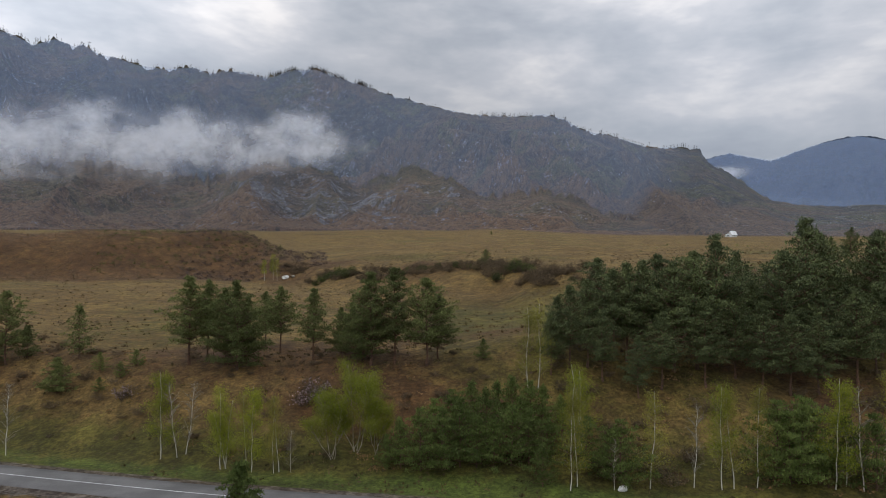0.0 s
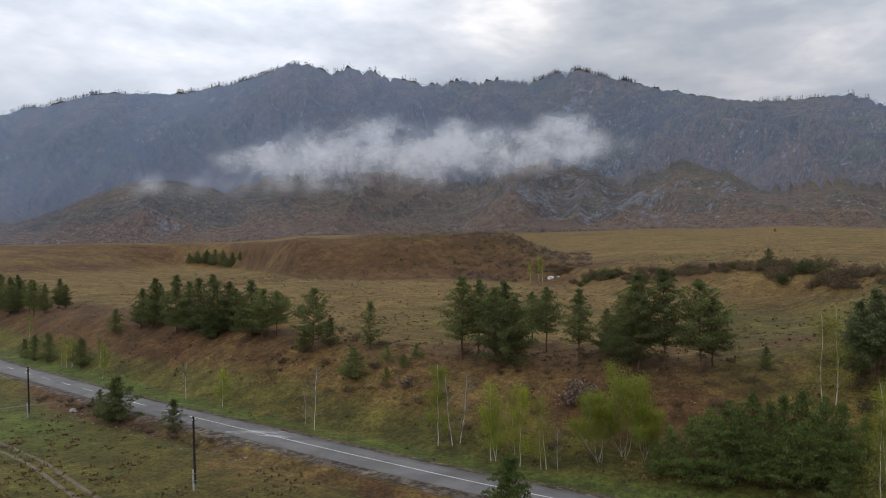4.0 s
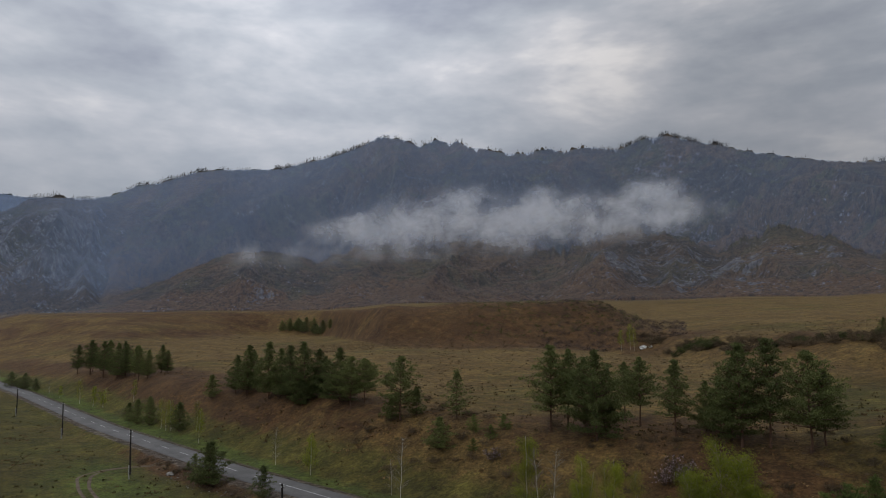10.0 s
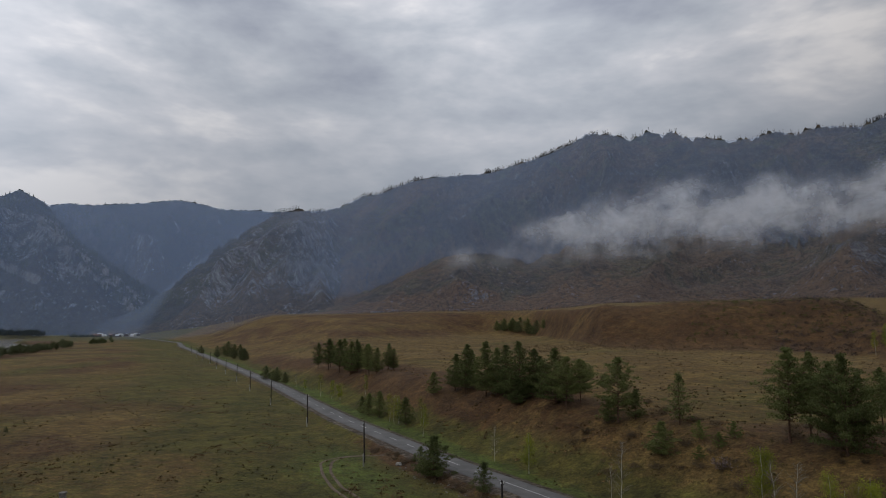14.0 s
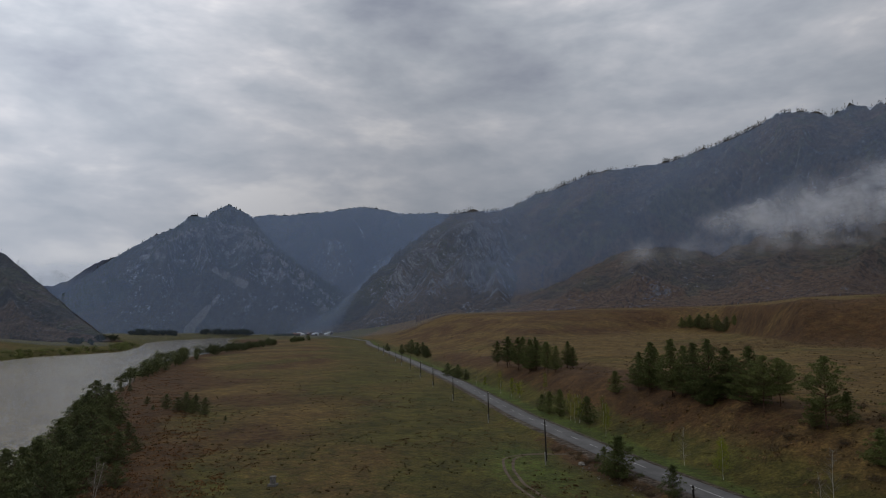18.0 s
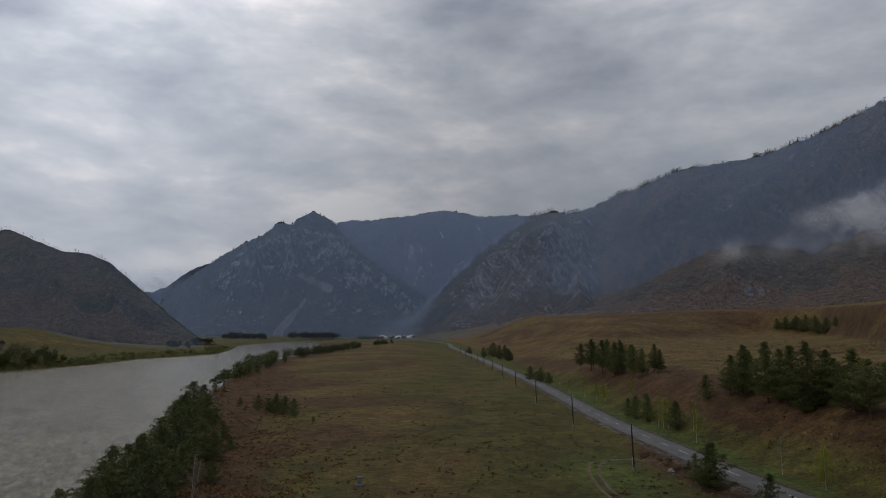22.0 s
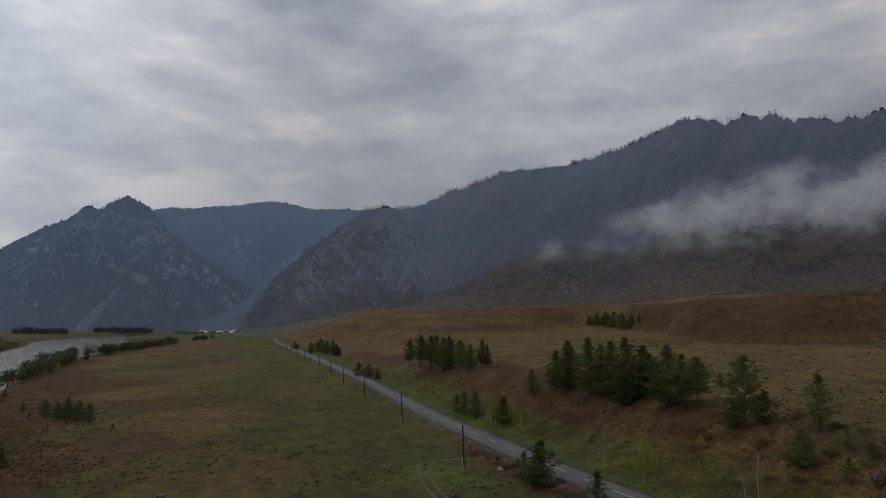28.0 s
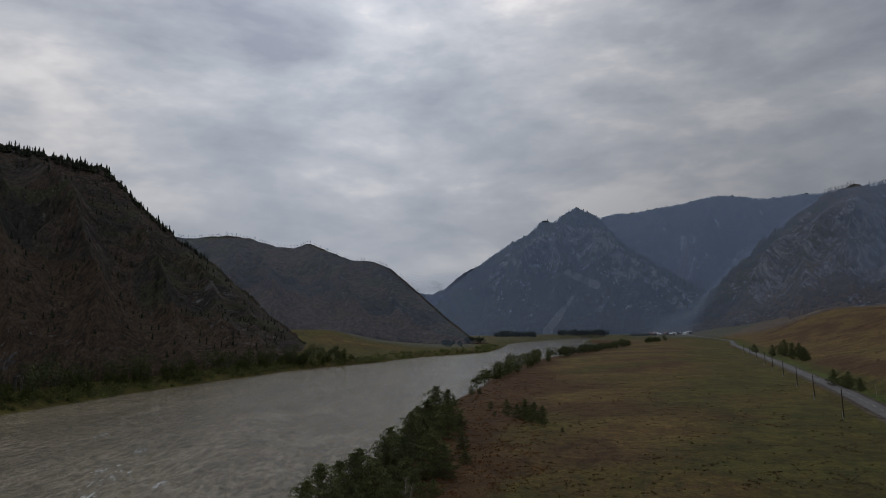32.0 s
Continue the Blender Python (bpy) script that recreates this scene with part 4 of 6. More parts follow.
MIST_TOP = [8.9, 9.2, 9.6, 10.4, 11.9, 12.1, 11.4, 12.0, 11.5, 12.1, 11.7, 10.8, 9.3, 8.3, 7.4, 7.0, 6.5, 5.6]
MIST_LOW = [8.0, 8.1, 8.2, 8.0, 7.8, 7.6, 7.0, 6.6, 6.5, 6.3, 6.0, 5.9, 5.8, 5.7, 5.6, 5.3, 5.0, 4.6]
for k, (off, thick) in enumerate(((0, 0.95), (-45, 0.85), (-90, 0.75))):
    curtain("mist_bank", "long low bank of white mist drifting across the mountainside", 3.2 + k * 0.3, 49.5 - k * 0.4, lambda a: 845 + off + 8 * np.sin(a * 0.6 + k), lambda a: np.interp(a, MIST_AZ, MIST_LOW) - 1.1,
            lambda a: np.interp(a, MIST_AZ, MIST_TOP) + 0.45, MIST,
            lambda s, t, q=thick: q * np.interp(s, [0, 0.05, 0.09, 0.13, 0.18, 0.5, 0.70, 0.78, 0.83, 0.87, 0.91, 0.95, 1], [0.05, 0.4, 0.36, 0.75, 0.92, 1.0, 0.92, 0.6, 0.3, 0.28, 0.46, 0.3, 0.0]) * np.sin(np.pi * t ** 1.1) ** 0.9 * (0.86 + 0.2 * wobble(s * 500, t * 60, 22, 3 + k)), 200, 48, kind="stuff")
for az0, az1, e0, e1, r in ((86.5, 94.5, 2.4, 4.3, 3150), (-19.5, -25.5, 6.0, 7.4, 2800)):
    curtain("mist_bank", "small wisp of pale mist on the mountain", min(az0, az1), max(az0, az1), lambda a: r + 0 * a, lambda a: e0 + 0 * a, lambda a: e1 + 0 * a, FAR_MIST,
            lambda s, t: 0.7 * ends(s, 0.45) * np.sin(np.pi * t), 40, 20, kind="stuff")

# ---- plants ----
PINE_BARK = vary("pine_bark", (0.10, 0.062, 0.045), (0.17, 0.095, 0.06), 2.0, 0.95, 0.6)
NEEDLES = vary("pine_needles", (0.112, 0.134, 0.050), (0.172, 0.196, 0.074), 0.8, 0.8, 0.75, 6.0, 0, True, 0.5)
YOUNG_NEEDLES = vary("young_pine_needles", (0.112, 0.152, 0.044), (0.165, 0.21, 0.066), 0.8, 0.8, 0.75, 6.0, 0, True, 0.75)
_b = Nodes("birch_bark", 0.8)
_band = _b.noise(5.0, 4, 0.6, _b.stretch((1, 1, 3.5)))
BIRCH_BARK = _b.colour(_b.mix(_b.step(_band, 0.60, 0.68), (0.50, 0.47, 0.41), (0.07, 0.06, 0.055)))
SPRING_LEAF = vary("birch_spring_leaf", (0.23, 0.27, 0.028), (0.31, 0.345, 0.046), 1.5, 0.7, 0.8, 8.0, 0, True, 0.7)
PALE_LEAF = vary("budding_leaf", (0.225, 0.22, 0.042), (0.295, 0.285, 0.06), 1.5, 0.7, 0.8, 8.0, 0, True, 0.7)
TWIG = vary("bare_twig", (0.10, 0.072, 0.058), (0.16, 0.12, 0.10), 2.0, 0.9, 0.7, None, 0, True, 0.5)
PALE_TWIG = vary("birch_twig", (0.24, 0.20, 0.15), (0.36, 0.32, 0.26), 2.0, 0.9, 0.7, None, 0, True, 0.5)
SHRUB_LEAF = vary("heath_shrub_leaf", (0.125, 0.094, 0.060), (0.18, 0.136, 0.088), 1.2, 0.9, 0.7, 7.0, 0, True, 0.7)
GREEN_SHRUB = vary("green_shrub_leaf", (0.078, 0.095, 0.036), (0.12, 0.138, 0.052), 1.2, 0.9, 0.7, 7.0, 0, True, 0.7)
HEATHER = vary("purple_grey_heather", (0.095, 0.066, 0.058), (0.165, 0.120, 0.112), 0.3, 0.9, 0.7, 7.0, 0, True, 0.7)
BLOSSOM = vary("pale_pink_blossom", (0.36, 0.27, 0.33), (0.46, 0.36, 0.42), 2.0, 0.8, 0.8, 7.0, 0, True, 0.6)
for leafy in (NEEDLES, YOUNG_NEEDLES, SPRING_LEAF, PALE_LEAF, SHRUB_LEAF, GREEN_SHRUB, BLOSSOM):
    tree_nodes, tree_links = leafy.node_tree.nodes, leafy.node_tree.links
    solid = tree_nodes["Principled BSDF"]
    solid.inputs["Specular IOR Level"].default_value = 0.12
    thin, part_way = tree_nodes.new("ShaderNodeBsdfTranslucent"), tree_nodes.new("ShaderNodeMixShader")
    part_way.inputs[0].default_value = 0.42
    tree_links.new(solid.inputs["Base Color"].links[0].from_socket, thin.inputs[0])
    tree_links.new(solid.outputs[0], part_way.inputs[1]), tree_links.new(thin.outputs[0], part_way.inputs[2])
    tree_links.new(part_way.outputs[0], tree_nodes["Material Output"].inputs["Surface"])


FOREST_NEEDLES = vary("dark_wood_needles", (0.070, 0.090, 0.038), (0.110, 0.134, 0.054), 0.8, 0.8, 0.75, 6.0, 0, True, 0.75)
BANK_NEEDLES = vary("dark_bank_needles", (0.100, 0.116, 0.050), (0.156, 0.178, 0.074), 0.8, 0.8, 0.75, 6.0, 0, True, 0.75)


class Shape:
    """Collects rods and leaves for one mesh."""

    def __init__(self):
        self.v, self.f, self.count = [], [], 0

    def add(self, verts, faces):
        verts = np.asarray(verts, float).reshape(-1, 3)
        self.v.append(verts)
        self.f += [tuple(i + self.count for i in face) for face in faces]
        self.count += len(verts)

    def rod(self, path, radii, sides=5):
        path = np.asarray(path, float)
        ring = []
        for i, p in enumerate(path):
            d = path[min(i + 1, len(path) - 1)] - path[max(i - 1, 0)]
            d = d / (np.linalg.norm(d) + 1e-9)
            a = np.cross(d, (0.31, 0.95, 0.1) if abs(d[2]) > 0.8 else (0, 0, 1.0))
            a /= np.linalg.norm(a)
            b = np.cross(d, a)
            t = np.arange(sides) * 2 * np.pi / sides
            ring.append(p + radii[i] * (np.cos(t)[:, None] * a + np.sin(t)[:, None] * b))
        n = len(path)
        faces = [(i * sides + j, i * sides + (j + 1) % sides, (i + 1) * sides + (j + 1) % sides, (i + 1) * sides + j) for i in range(n - 1) for j in range(sides)]
        faces.append(tuple(range((n - 1) * sides, n * sides)))
        faces.append(tuple(reversed(range(sides))))
        self.add(np.concatenate(ring), faces)

    def blades(self, rng, centres, size, up, wide):
        """A tuft of pointed blades round each centre."""
        m = len(centres)
        way = rng.normal(size=(m, 3))
        way[:, 2] += up
        way /= np.linalg.norm(way, axis=1)[:, None]
        side = np.cross(way, rng.normal(size=(m, 3)))
        side /= np.linalg.norm(side, axis=1)[:, None] + 1e-9
        length = size * rng.uniform(0.6, 1.3, (m, 1))
        a, b, c = centres - side * length * wide, centres + side * length * wide, centres + way * length
        verts = np.stack([a, b, c], 1).reshape(-1, 3)
        self.add(verts, [(3 * i, 3 * i + 1, 3 * i + 2) for i in range(m)])

    def leaves(self, rng, centres, size):
        m = len(centres)
        u = rng.normal(size=(m, 3))
        u /= np.linalg.norm(u, axis=1)[:, None]
        w = np.cross(u, rng.normal(size=(m, 3)))
        w /= np.linalg.norm(w, axis=1)[:, None] + 1e-9
        s = size * rng.uniform(0.6, 1.4, (m, 1))
        verts = np.stack([centres - u * s, centres + w * s * 0.55, centres + u * s, centres - w * s * 0.55], 1).reshape(-1, 3)
        self.add(verts, [(4 * i, 4 * i + 1, 4 * i + 2, 4 * i + 3) for i in range(m)])

    def make(self, name, mat, parent, label=""):
        return obj(name, np.concatenate(self.v), self.f, mat, parent, label)


def root(name, label, category, group):
    return tagged(new(name), label, category, group)


def pine(seed, h, low, wide, label, group, needles=NEEDLES, shape=0.6, whorls=15, tufts=9, lean=0.02, bent_top=False, skirt=0.11):
    """A Scots pine: tapered trunk, whorls of limbs, tufts of needles along them. low: where the crown begins (0 to 1)."""
    rng = np.random.default_rng(seed)
    top = root("pine_tree", label, "tree", group)
    tr, li, cr = Shape(), Shape(), Shape()
    zs = np.linspace(-0.3, h, 9)
    bend = np.cumsum(rng.normal(0, lean, (9, 2)), 0) * h * 0.25
    trunk = np.concatenate([bend, zs[:, None]], 1)
    tr.rod(trunk, np.interp(zs, [-0.3, 0.6, h], [0.024 * h * 0.8, 0.016 * h * 0.8, 0.02]), 7)
    spots = []
    for k in range(whorls):
        f = low + (0.985 - low) * (k + rng.uniform(-0.3, 0.3)) / (whorls - 1)
        f = min(max(f, low * 0.9), 0.99)
        z = f * h
        base = np.array([np.interp(z, zs, trunk[:, 0]), np.interp(z, zs, trunk[:, 1]), z])
        q = (f - low) / (1 - low)
        reach = wide * h * (0.22 + 0.78 * np.sin(np.pi * min(1, skirt + (1 - skirt) * q) ** shape)) * (1 - q ** 5)
        reach = max(reach * 1.2, 0.35)
        for a in rng.uniform(0, 2 * np.pi) + np.arange(rng.integers(4, 6)) * 2 * np.pi / 5 + rng.normal(0, 0.3, 1):
            ln = reach * rng.uniform(0.55, 1.14)
            rise = rng.uniform(0.0, 0.4) + 0.55 * q
            way = np.array([np.cos(a), np.sin(a), rise])
            pts = [base, base + way * ln * 0.5 + (0, 0, -0.04 * ln), base + way * ln + (0, 0, 0.06 * ln)]
            li.rod(pts, [0.012 * h * 0.5 * (1.15 - q), 0.004 * h, 0.008], 3)
            for s in np.linspace(0.38, 1.0, max(2, int(ln / 0.8))):
                p = pts[0] * (1 - s) + pts[2] * s + rng.normal(0, 0.12, 3)
                pad = (0.30 + 0.042 * h) * rng.uniform(0.7, 1.25) * (1.15 - 0.55 * q)
                n = int(tufts * 2.6 * (pad / 0.6) ** 1.5) + 4
                way_out = rng.normal(size=(n, 3))
                way_out /= np.linalg.norm(way_out, axis=1)[:, None]
                way_out[:, 2] = np.abs(way_out[:, 2]) * 0.75 - 0.12
                spots.append(p + way_out * pad * rng.uniform(0.55, 1.05, (n, 1)) * (1, 1, 0.95))
    spots.append(trunk[-1] + rng.normal(0, 1, (tufts * 3, 3)) * (0.16, 0.16, 0.4) - (0, 0, 0.3))
    if bent_top:
        spots.append(trunk[-1] + (-0.9, 0.2, 0.3) + rng.normal(0, 1, (60, 3)) * (0.7, 0.4, 0.3))
    centres = np.concatenate(spots)
    cr.blades(rng, centres, 0.23 + 0.005 * h, 1.7 if needles is YOUNG_NEEDLES else 0.9, 0.23)
    tr.make("trunk", PINE_BARK, top)
    tagged(li.make("branchwork", PINE_BARK, top), kind="stuff")
    tagged(cr.make("crown", needles, top), kind="stuff")
    return top


def birch(seed, h, leaf, many, label, group, stems=1, spread=0.22, lean=0.03, leaf_size=0.06, drop=False):
    """A young birch: white trunk, thin rising limbs, small loose leaves."""
    rng = np.random.default_rng(seed)
    top = root("birch_tree", label, "tree", group)
    li, cr = Shape(), Shape()
    spots = []
    for s in range(stems):
        tr = Shape()
        away = rng.uniform(0, 6.28)
        tilt = (0.10 + 0.12 * s) if stems > 1 else 0
        away = away if stems < 3 else s * 2.4 + 0.3
        zs = np.linspace(-0.2, h * (1 - 0.12 * s), 9)
        bend = np.cumsum(rng.normal(0, lean, (9, 2)), 0) * h * 0.2 + np.outer(zs * tilt, (np.cos(away), np.sin(away)))
        path = np.concatenate([bend, zs[:, None]], 1)
        tr.rod(path, np.interp(zs, [0, h], [0.0058 * h, 0.014]), 6)
        tr.make("trunk", BIRCH_BARK if stems < 3 else PALE_TWIG, top)
        for k in range(int(20 + 1.6 * h)):
            f = rng.uniform(0.14 if stems < 3 else 0.42, 0.97)
            z = f * zs[-1]
            base = np.array([np.interp(z, zs, path[:, 0]), np.interp(z, zs, path[:, 1]), z])
            a = rng.uniform(0, 6.28)
            ln = spread * h * (1.12 - f) * rng.uniform(0.5, 1.25) + 0.35
            rise = rng.uniform(0.5, 1.2)
            tip = base + np.array([np.cos(a), np.sin(a), rise]) * ln * 0.8
            mid = base * 0.5 + tip * 0.5 + (0, 0, 0.08 * ln)
            li.rod([base, mid, tip], np.array([0.002 * h, 0.0014 * h, 0.005]) * (1 if many else 2.2), 3)
            for q in np.linspace(0.35, 1.1, 5):
                p = base * (1 - q) + tip * q
                li.rod([p, p + rng.normal(0, 0.16, 3) + (0, 0, -0.22 if drop else 0.12)], [0.007 if many else 0.014, 0.004 if many else 0.008], 3)
                spots.append(p + rng.normal(0, 1, (many, 3)) * (0.34, 0.34, 0.32))
    tagged(li.make("branchwork", PALE_TWIG, top), kind="stuff")
    if many:
        cr.leaves(rng, np.concatenate(spots), leaf_size)
        tagged(cr.make("crown", leaf, top), kind="stuff")
    return top


def shrub(seed, h, wide, leaf, many, label, group, name="shrub", blossom=0, twigs=26):
    rng = np.random.default_rng(seed)
    top = root(name, label, "shrub", group)
    st, cr, bl = Shape(), Shape(), Shape()
    spots = []
    for k in range(twigs):
        a, out = rng.uniform(0, 6.28), rng.uniform(0.1, 1) ** 0.7 * wide * h
        foot = np.array([np.cos(a), np.sin(a), 0]) * out * 0.3 + (0, 0, -0.08)
        tip = np.array([np.cos(a) * out, np.sin(a) * out, h * rng.uniform(0.5, 1.05) * (1 - 0.35 * (out / (wide * h)) ** 2)])
        mid = foot * 0.45 + tip * 0.55 + rng.normal(0, 0.06 * h, 3)
        st.rod([foot, mid, tip], [0.014 * h, 0.008 * h, 0.004], 3)
        for q in (0.45, 0.7, 0.95):
            p = foot * (1 - q) + tip * q
            st.rod([p, p + rng.normal(0, 0.16 * h, 3) * (1, 1, 0.6) + (0, 0, 0.06 * h)], [0.006 * h, 0.003], 3)
            spots.append(p + rng.normal(0, 1, (many, 3)) * (0.14 * h, 0.14 * h, 0.10 * h))
    tagged(st.make("stemwork", TWIG, top), kind="stuff")
    if many:
        cr.blades(rng, np.concatenate(spots), 0.16 * h ** 0.5, 0.3, 0.4)
        tagged(cr.make("foliage", leaf, top), kind="stuff")
    if blossom:
        sp = np.concatenate(spots) if many else np.concatenate([s + rng.normal(0, 0.2, (8, 3)) for s in spots])
        bl.leaves(rng, sp[rng.integers(0, len(sp), blossom)] + rng.normal(0, 0.1, (blossom, 3)), 0.11)
        tagged(bl.make("blossom", BLOSSOM, top), kind="stuff")
    return top


USED = {}


def plant(kinds, x, y, h, k=None, turn=None, dip=0.0, tilt=0.0):
    """Sets a plant out of kinds, a list of (plant, its height), on the ground; the first of each is moved, the next are copies."""
    rng = plant.rng
    ob, tall = kinds[rng.integers(len(kinds)) if k is None else k % len(kinds)]
    s = h / tall
    m = pose(x, y, ground(x, y) - dip, tilt * rng.normal(), tilt * rng.normal(), rng.uniform(0, 360) if turn is None else turn) @ Matrix.Diagonal((s * rng.uniform(0.92, 1.1), s * rng.uniform(0.92, 1.1), s, 1))
    if ob.name in USED:
        return copy_thing(ob, m @ Matrix.Diagonal((1 / ob.scale.x, 1 / ob.scale.y, 1 / ob.scale.z, 1)))
    USED[ob.name] = 1
    ob.location, ob.rotation_euler, ob.scale = m.translation, m.to_euler(), m.to_scale()
    return ob


plant.rng = np.random.default_rng(5)
TALL = [(pine(1, 12, 0.26, 0.245, "tall dark green Scots pine with a bare reddish lower trunk", "pines on the hillside", whorls=17, tufts=12), 12),
        (pine(2, 12, 0.18, 0.26, "dark green Scots pine with an open irregular crown", "pines on the hillside", whorls=18, tufts=12), 12),
        (pine(3, 12, 0.30, 0.235, "slender Scots pine with a bare lower trunk on the heath slope", "pines on the hillside", whorls=16, tufts=12), 12),
        (pine(4, 12, 0.05, 0.31, "broad bushy dark green Scots pine", "pines on the hillside", whorls=20, shape=0.56, tufts=13), 12)]
DENSE = [(pine(16, 12, 0.05, 0.25, "dense dark green pine with branches almost to the ground", "pines on the hillside", shape=0.55, whorls=21, tufts=13, skirt=0.16), 12),
         (pine(17, 12, 0.12, 0.22, "upright dark green pine with a pointed top", "pines on the hillside", shape=0.52, whorls=21, tufts=13, skirt=0.14), 12)]
BROAD = [(pine(6, 12, 0.24, 0.31, "old Scots pine with a wide rounded crown", "pines on the hillside", whorls=16, shape=0.64, tufts=11), 12)]
BUSHY = [(pine(7, 6, 0.05, 0.40, "young bushy green pine with branches down to the ground", "young pines beside the road", YOUNG_NEEDLES, 0.52, 13, 10, skirt=0.2), 6),
         (pine(8, 6, 0.03, 0.46, "dense rounded young green pine", "young pines beside the road", YOUNG_NEEDLES, 0.56, 13, 11, skirt=0.2), 6),
         (pine(9, 6, 0.08, 0.34, "pointed young pine with dense needles", "young pines beside the road", YOUNG_NEEDLES, 0.48, 13, 9, skirt=0.2), 6)]
DARKYOUNG = [(pine(12, 6, 0.03, 0.42, "small dark pine standing by the road verge", "small dark pines", NEEDLES, 0.56, 15, 22, skirt=0.2), 6),
             (pine(13, 6, 0.06, 0.32, "small dark pointed pine in dry grass", "small dark pines", NEEDLES, 0.5, 14, 14, skirt=0.16), 6)]
FOREST = [(pine(21, 14, 0.28, 0.22, "tall dark pine of the dense roadside wood", "pine wood above the road", needles=FOREST_NEEDLES, whorls=19, shape=0.6, tufts=10), 14),
          (pine(22, 14, 0.34, 0.25, "dark spreading pine of the dense roadside wood", "pine wood above the road", needles=FOREST_NEEDLES, whorls=18, shape=0.6, tufts=10), 14),
          (pine(23, 14, 0.20, 0.22, "dense dark green pine on the shaded slope", "pine wood above the road", needles=FOREST_NEEDLES, whorls=20, shape=0.56, tufts=10), 14)]
BANKSIDE = [(pine(31, 8, 0.05, 0.34, "dark rounded pine on the river bank", "trees along the river bank", BANK_NEEDLES, 0.6, 15, 16, skirt=0.16), 8),
            (pine(32, 8, 0.05, 0.38, "broad dark tree on the river bank", "trees along the river bank", BANK_NEEDLES, 0.62, 15, 18, skirt=0.16), 8)]
CROOK = [(pine(41, 8, 0.10, 0.22, "pine with a crooked double top on the slope", "pines on the hillside", NEEDLES, 0.6, 13, 9, bent_top=True), 8)]
LEAFY = [(birch(51, 10, SPRING_LEAF, 42, "young birch in fresh bright green leaf", "birches along the verge", spread=0.2), 10),
         (birch(52, 10, SPRING_LEAF, 26, "two-stemmed birch with fresh green leaves", "birches along the verge", 2, 0.22), 10)]
SPARSE = [(birch(53, 10, PALE_LEAF, 25, "slender white birch with sparse budding leaves", "birches along the verge", spread=0.2), 10),
          (birch(54, 10, PALE_LEAF, 22, "pale birch with thin open branches in bud", "birches along the verge", spread=0.17), 10),
          (birch(55, 10, SPRING_LEAF, 28, "white-trunked birch with a thin light green crown", "birches along the verge", spread=0.18), 10)]
BARE = [(birch(56, 8, PALE_LEAF, 0, "bare white birch with thin twigs", "birches along the verge", spread=0.2), 8)]
WILLOW = [(birch(57, 9, SPRING_LEAF, 24, "spreading many-stemmed tree in yellow-green leaf", "birches along the verge", 5, 0.34, 0.05, 0.065), 9)]
BROWNBIRCH = [(birch(58, 9, PALE_LEAF, 0, "leafless brown-twigged tree on the river bank", "trees along the river bank", 2, 0.25, drop=True), 9)]
HEATH = [(shrub(61, 1.6, 1.3, SHRUB_LEAF, 6, "low grey-brown heath shrub on the slope", "shrubs on the slopes"), 1.6),
         (shrub(62, 1.6, 1.5, SHRUB_LEAF, 4, "twiggy brown shrub among dry grass", "shrubs on the slopes"), 1.6)]
GREENS = [(shrub(63, 2.0, 0.75, GREEN_SHRUB, 9, "rounded green shrub on the terrace edge", "shrubs on the slopes"), 2.0)]
PURPLE = [(shrub(66, 1.8, 1.2, SHRUB_LEAF, 9, "grey-brown leafless shrub on the terrace edge", "shrubs on the slopes"), 1.8)]
PINK = [(shrub(64, 2.2, 0.8, SHRUB_LEAF, 4, "wild shrub in pale pink blossom on the heath", "blossoming shrubs", blossom=230), 2.2)]
LOWJUNIPER = [(shrub(65, 1.2, 0.7, NEEDLES, 14, "small dark green shrub in the meadow", "shrubs in the meadow"), 1.2)]

for x, y, h in [(-264.4, 175.9, 11.1), (-243.5, 167.4, 12.4), (-229.6, 163.1, 12.6), (-218.1, 160.1, 11.7), (-213.1, 159.7, 10.5), (-197.4, 152.9, 11.0), (-192.7, 152.6, 8.9), (-198, 162.2, 9.1), (-195.3, 162.3, 7.2),
                (-252, 174, 10.5), (-236, 170, 11.5), (-222, 166, 11), (-206, 158, 10)]:
    plant([DENSE[0], DENSE[1], TALL[1]], x, y, h)
for x, y, h in [(-131.7, 130.7, 9.3), (-126.1, 129, 11.9), (-115.6, 125.3, 12.7), (-111.9, 125.1, 10.7), (-107.2, 123, 11.7), (-101.8, 121.6, 12.3), (-98.8, 122.6, 10.1), (-96.6, 122.7, 8.3),
                (-89.4, 118.1, 10.8), (-91.1, 130.9, 6.3), (-128, 133, 9)]:
    plant([DENSE[0], TALL[3], DENSE[1], TALL[0]], x, y, h)
plant(BROAD, -84.5, 115.1, 10.1), plant(BROAD, -82.8, 117.7, 8.6)
plant(DARKYOUNG, -100.9, 119.7, 5.1), plant(DARKYOUNG, -137.7, 128.6, 5.6)
plant(BROAD, -69.4, 109.9, 11.5), plant(TALL, -106.6, 155.8, 4.1), plant(TALL, -88.5, 134.2, 3.2)
plant(DARKYOUNG, -67, 111.5, 5.0), plant(DARKYOUNG, -71.6, 110.4, 4.2)
plant(CROOK, -57.6, 109.8, 8.0), plant(DARKYOUNG, -56.6, 101.8, 4.9, 0)
for x, y, h in [(-52.2, 105.7, 2.7), (-47.1, 106.6, 2.4), (-48.2, 103.8, 2.2), (-50, 101, 2.0)]:
    plant(BUSHY, x, y, h)
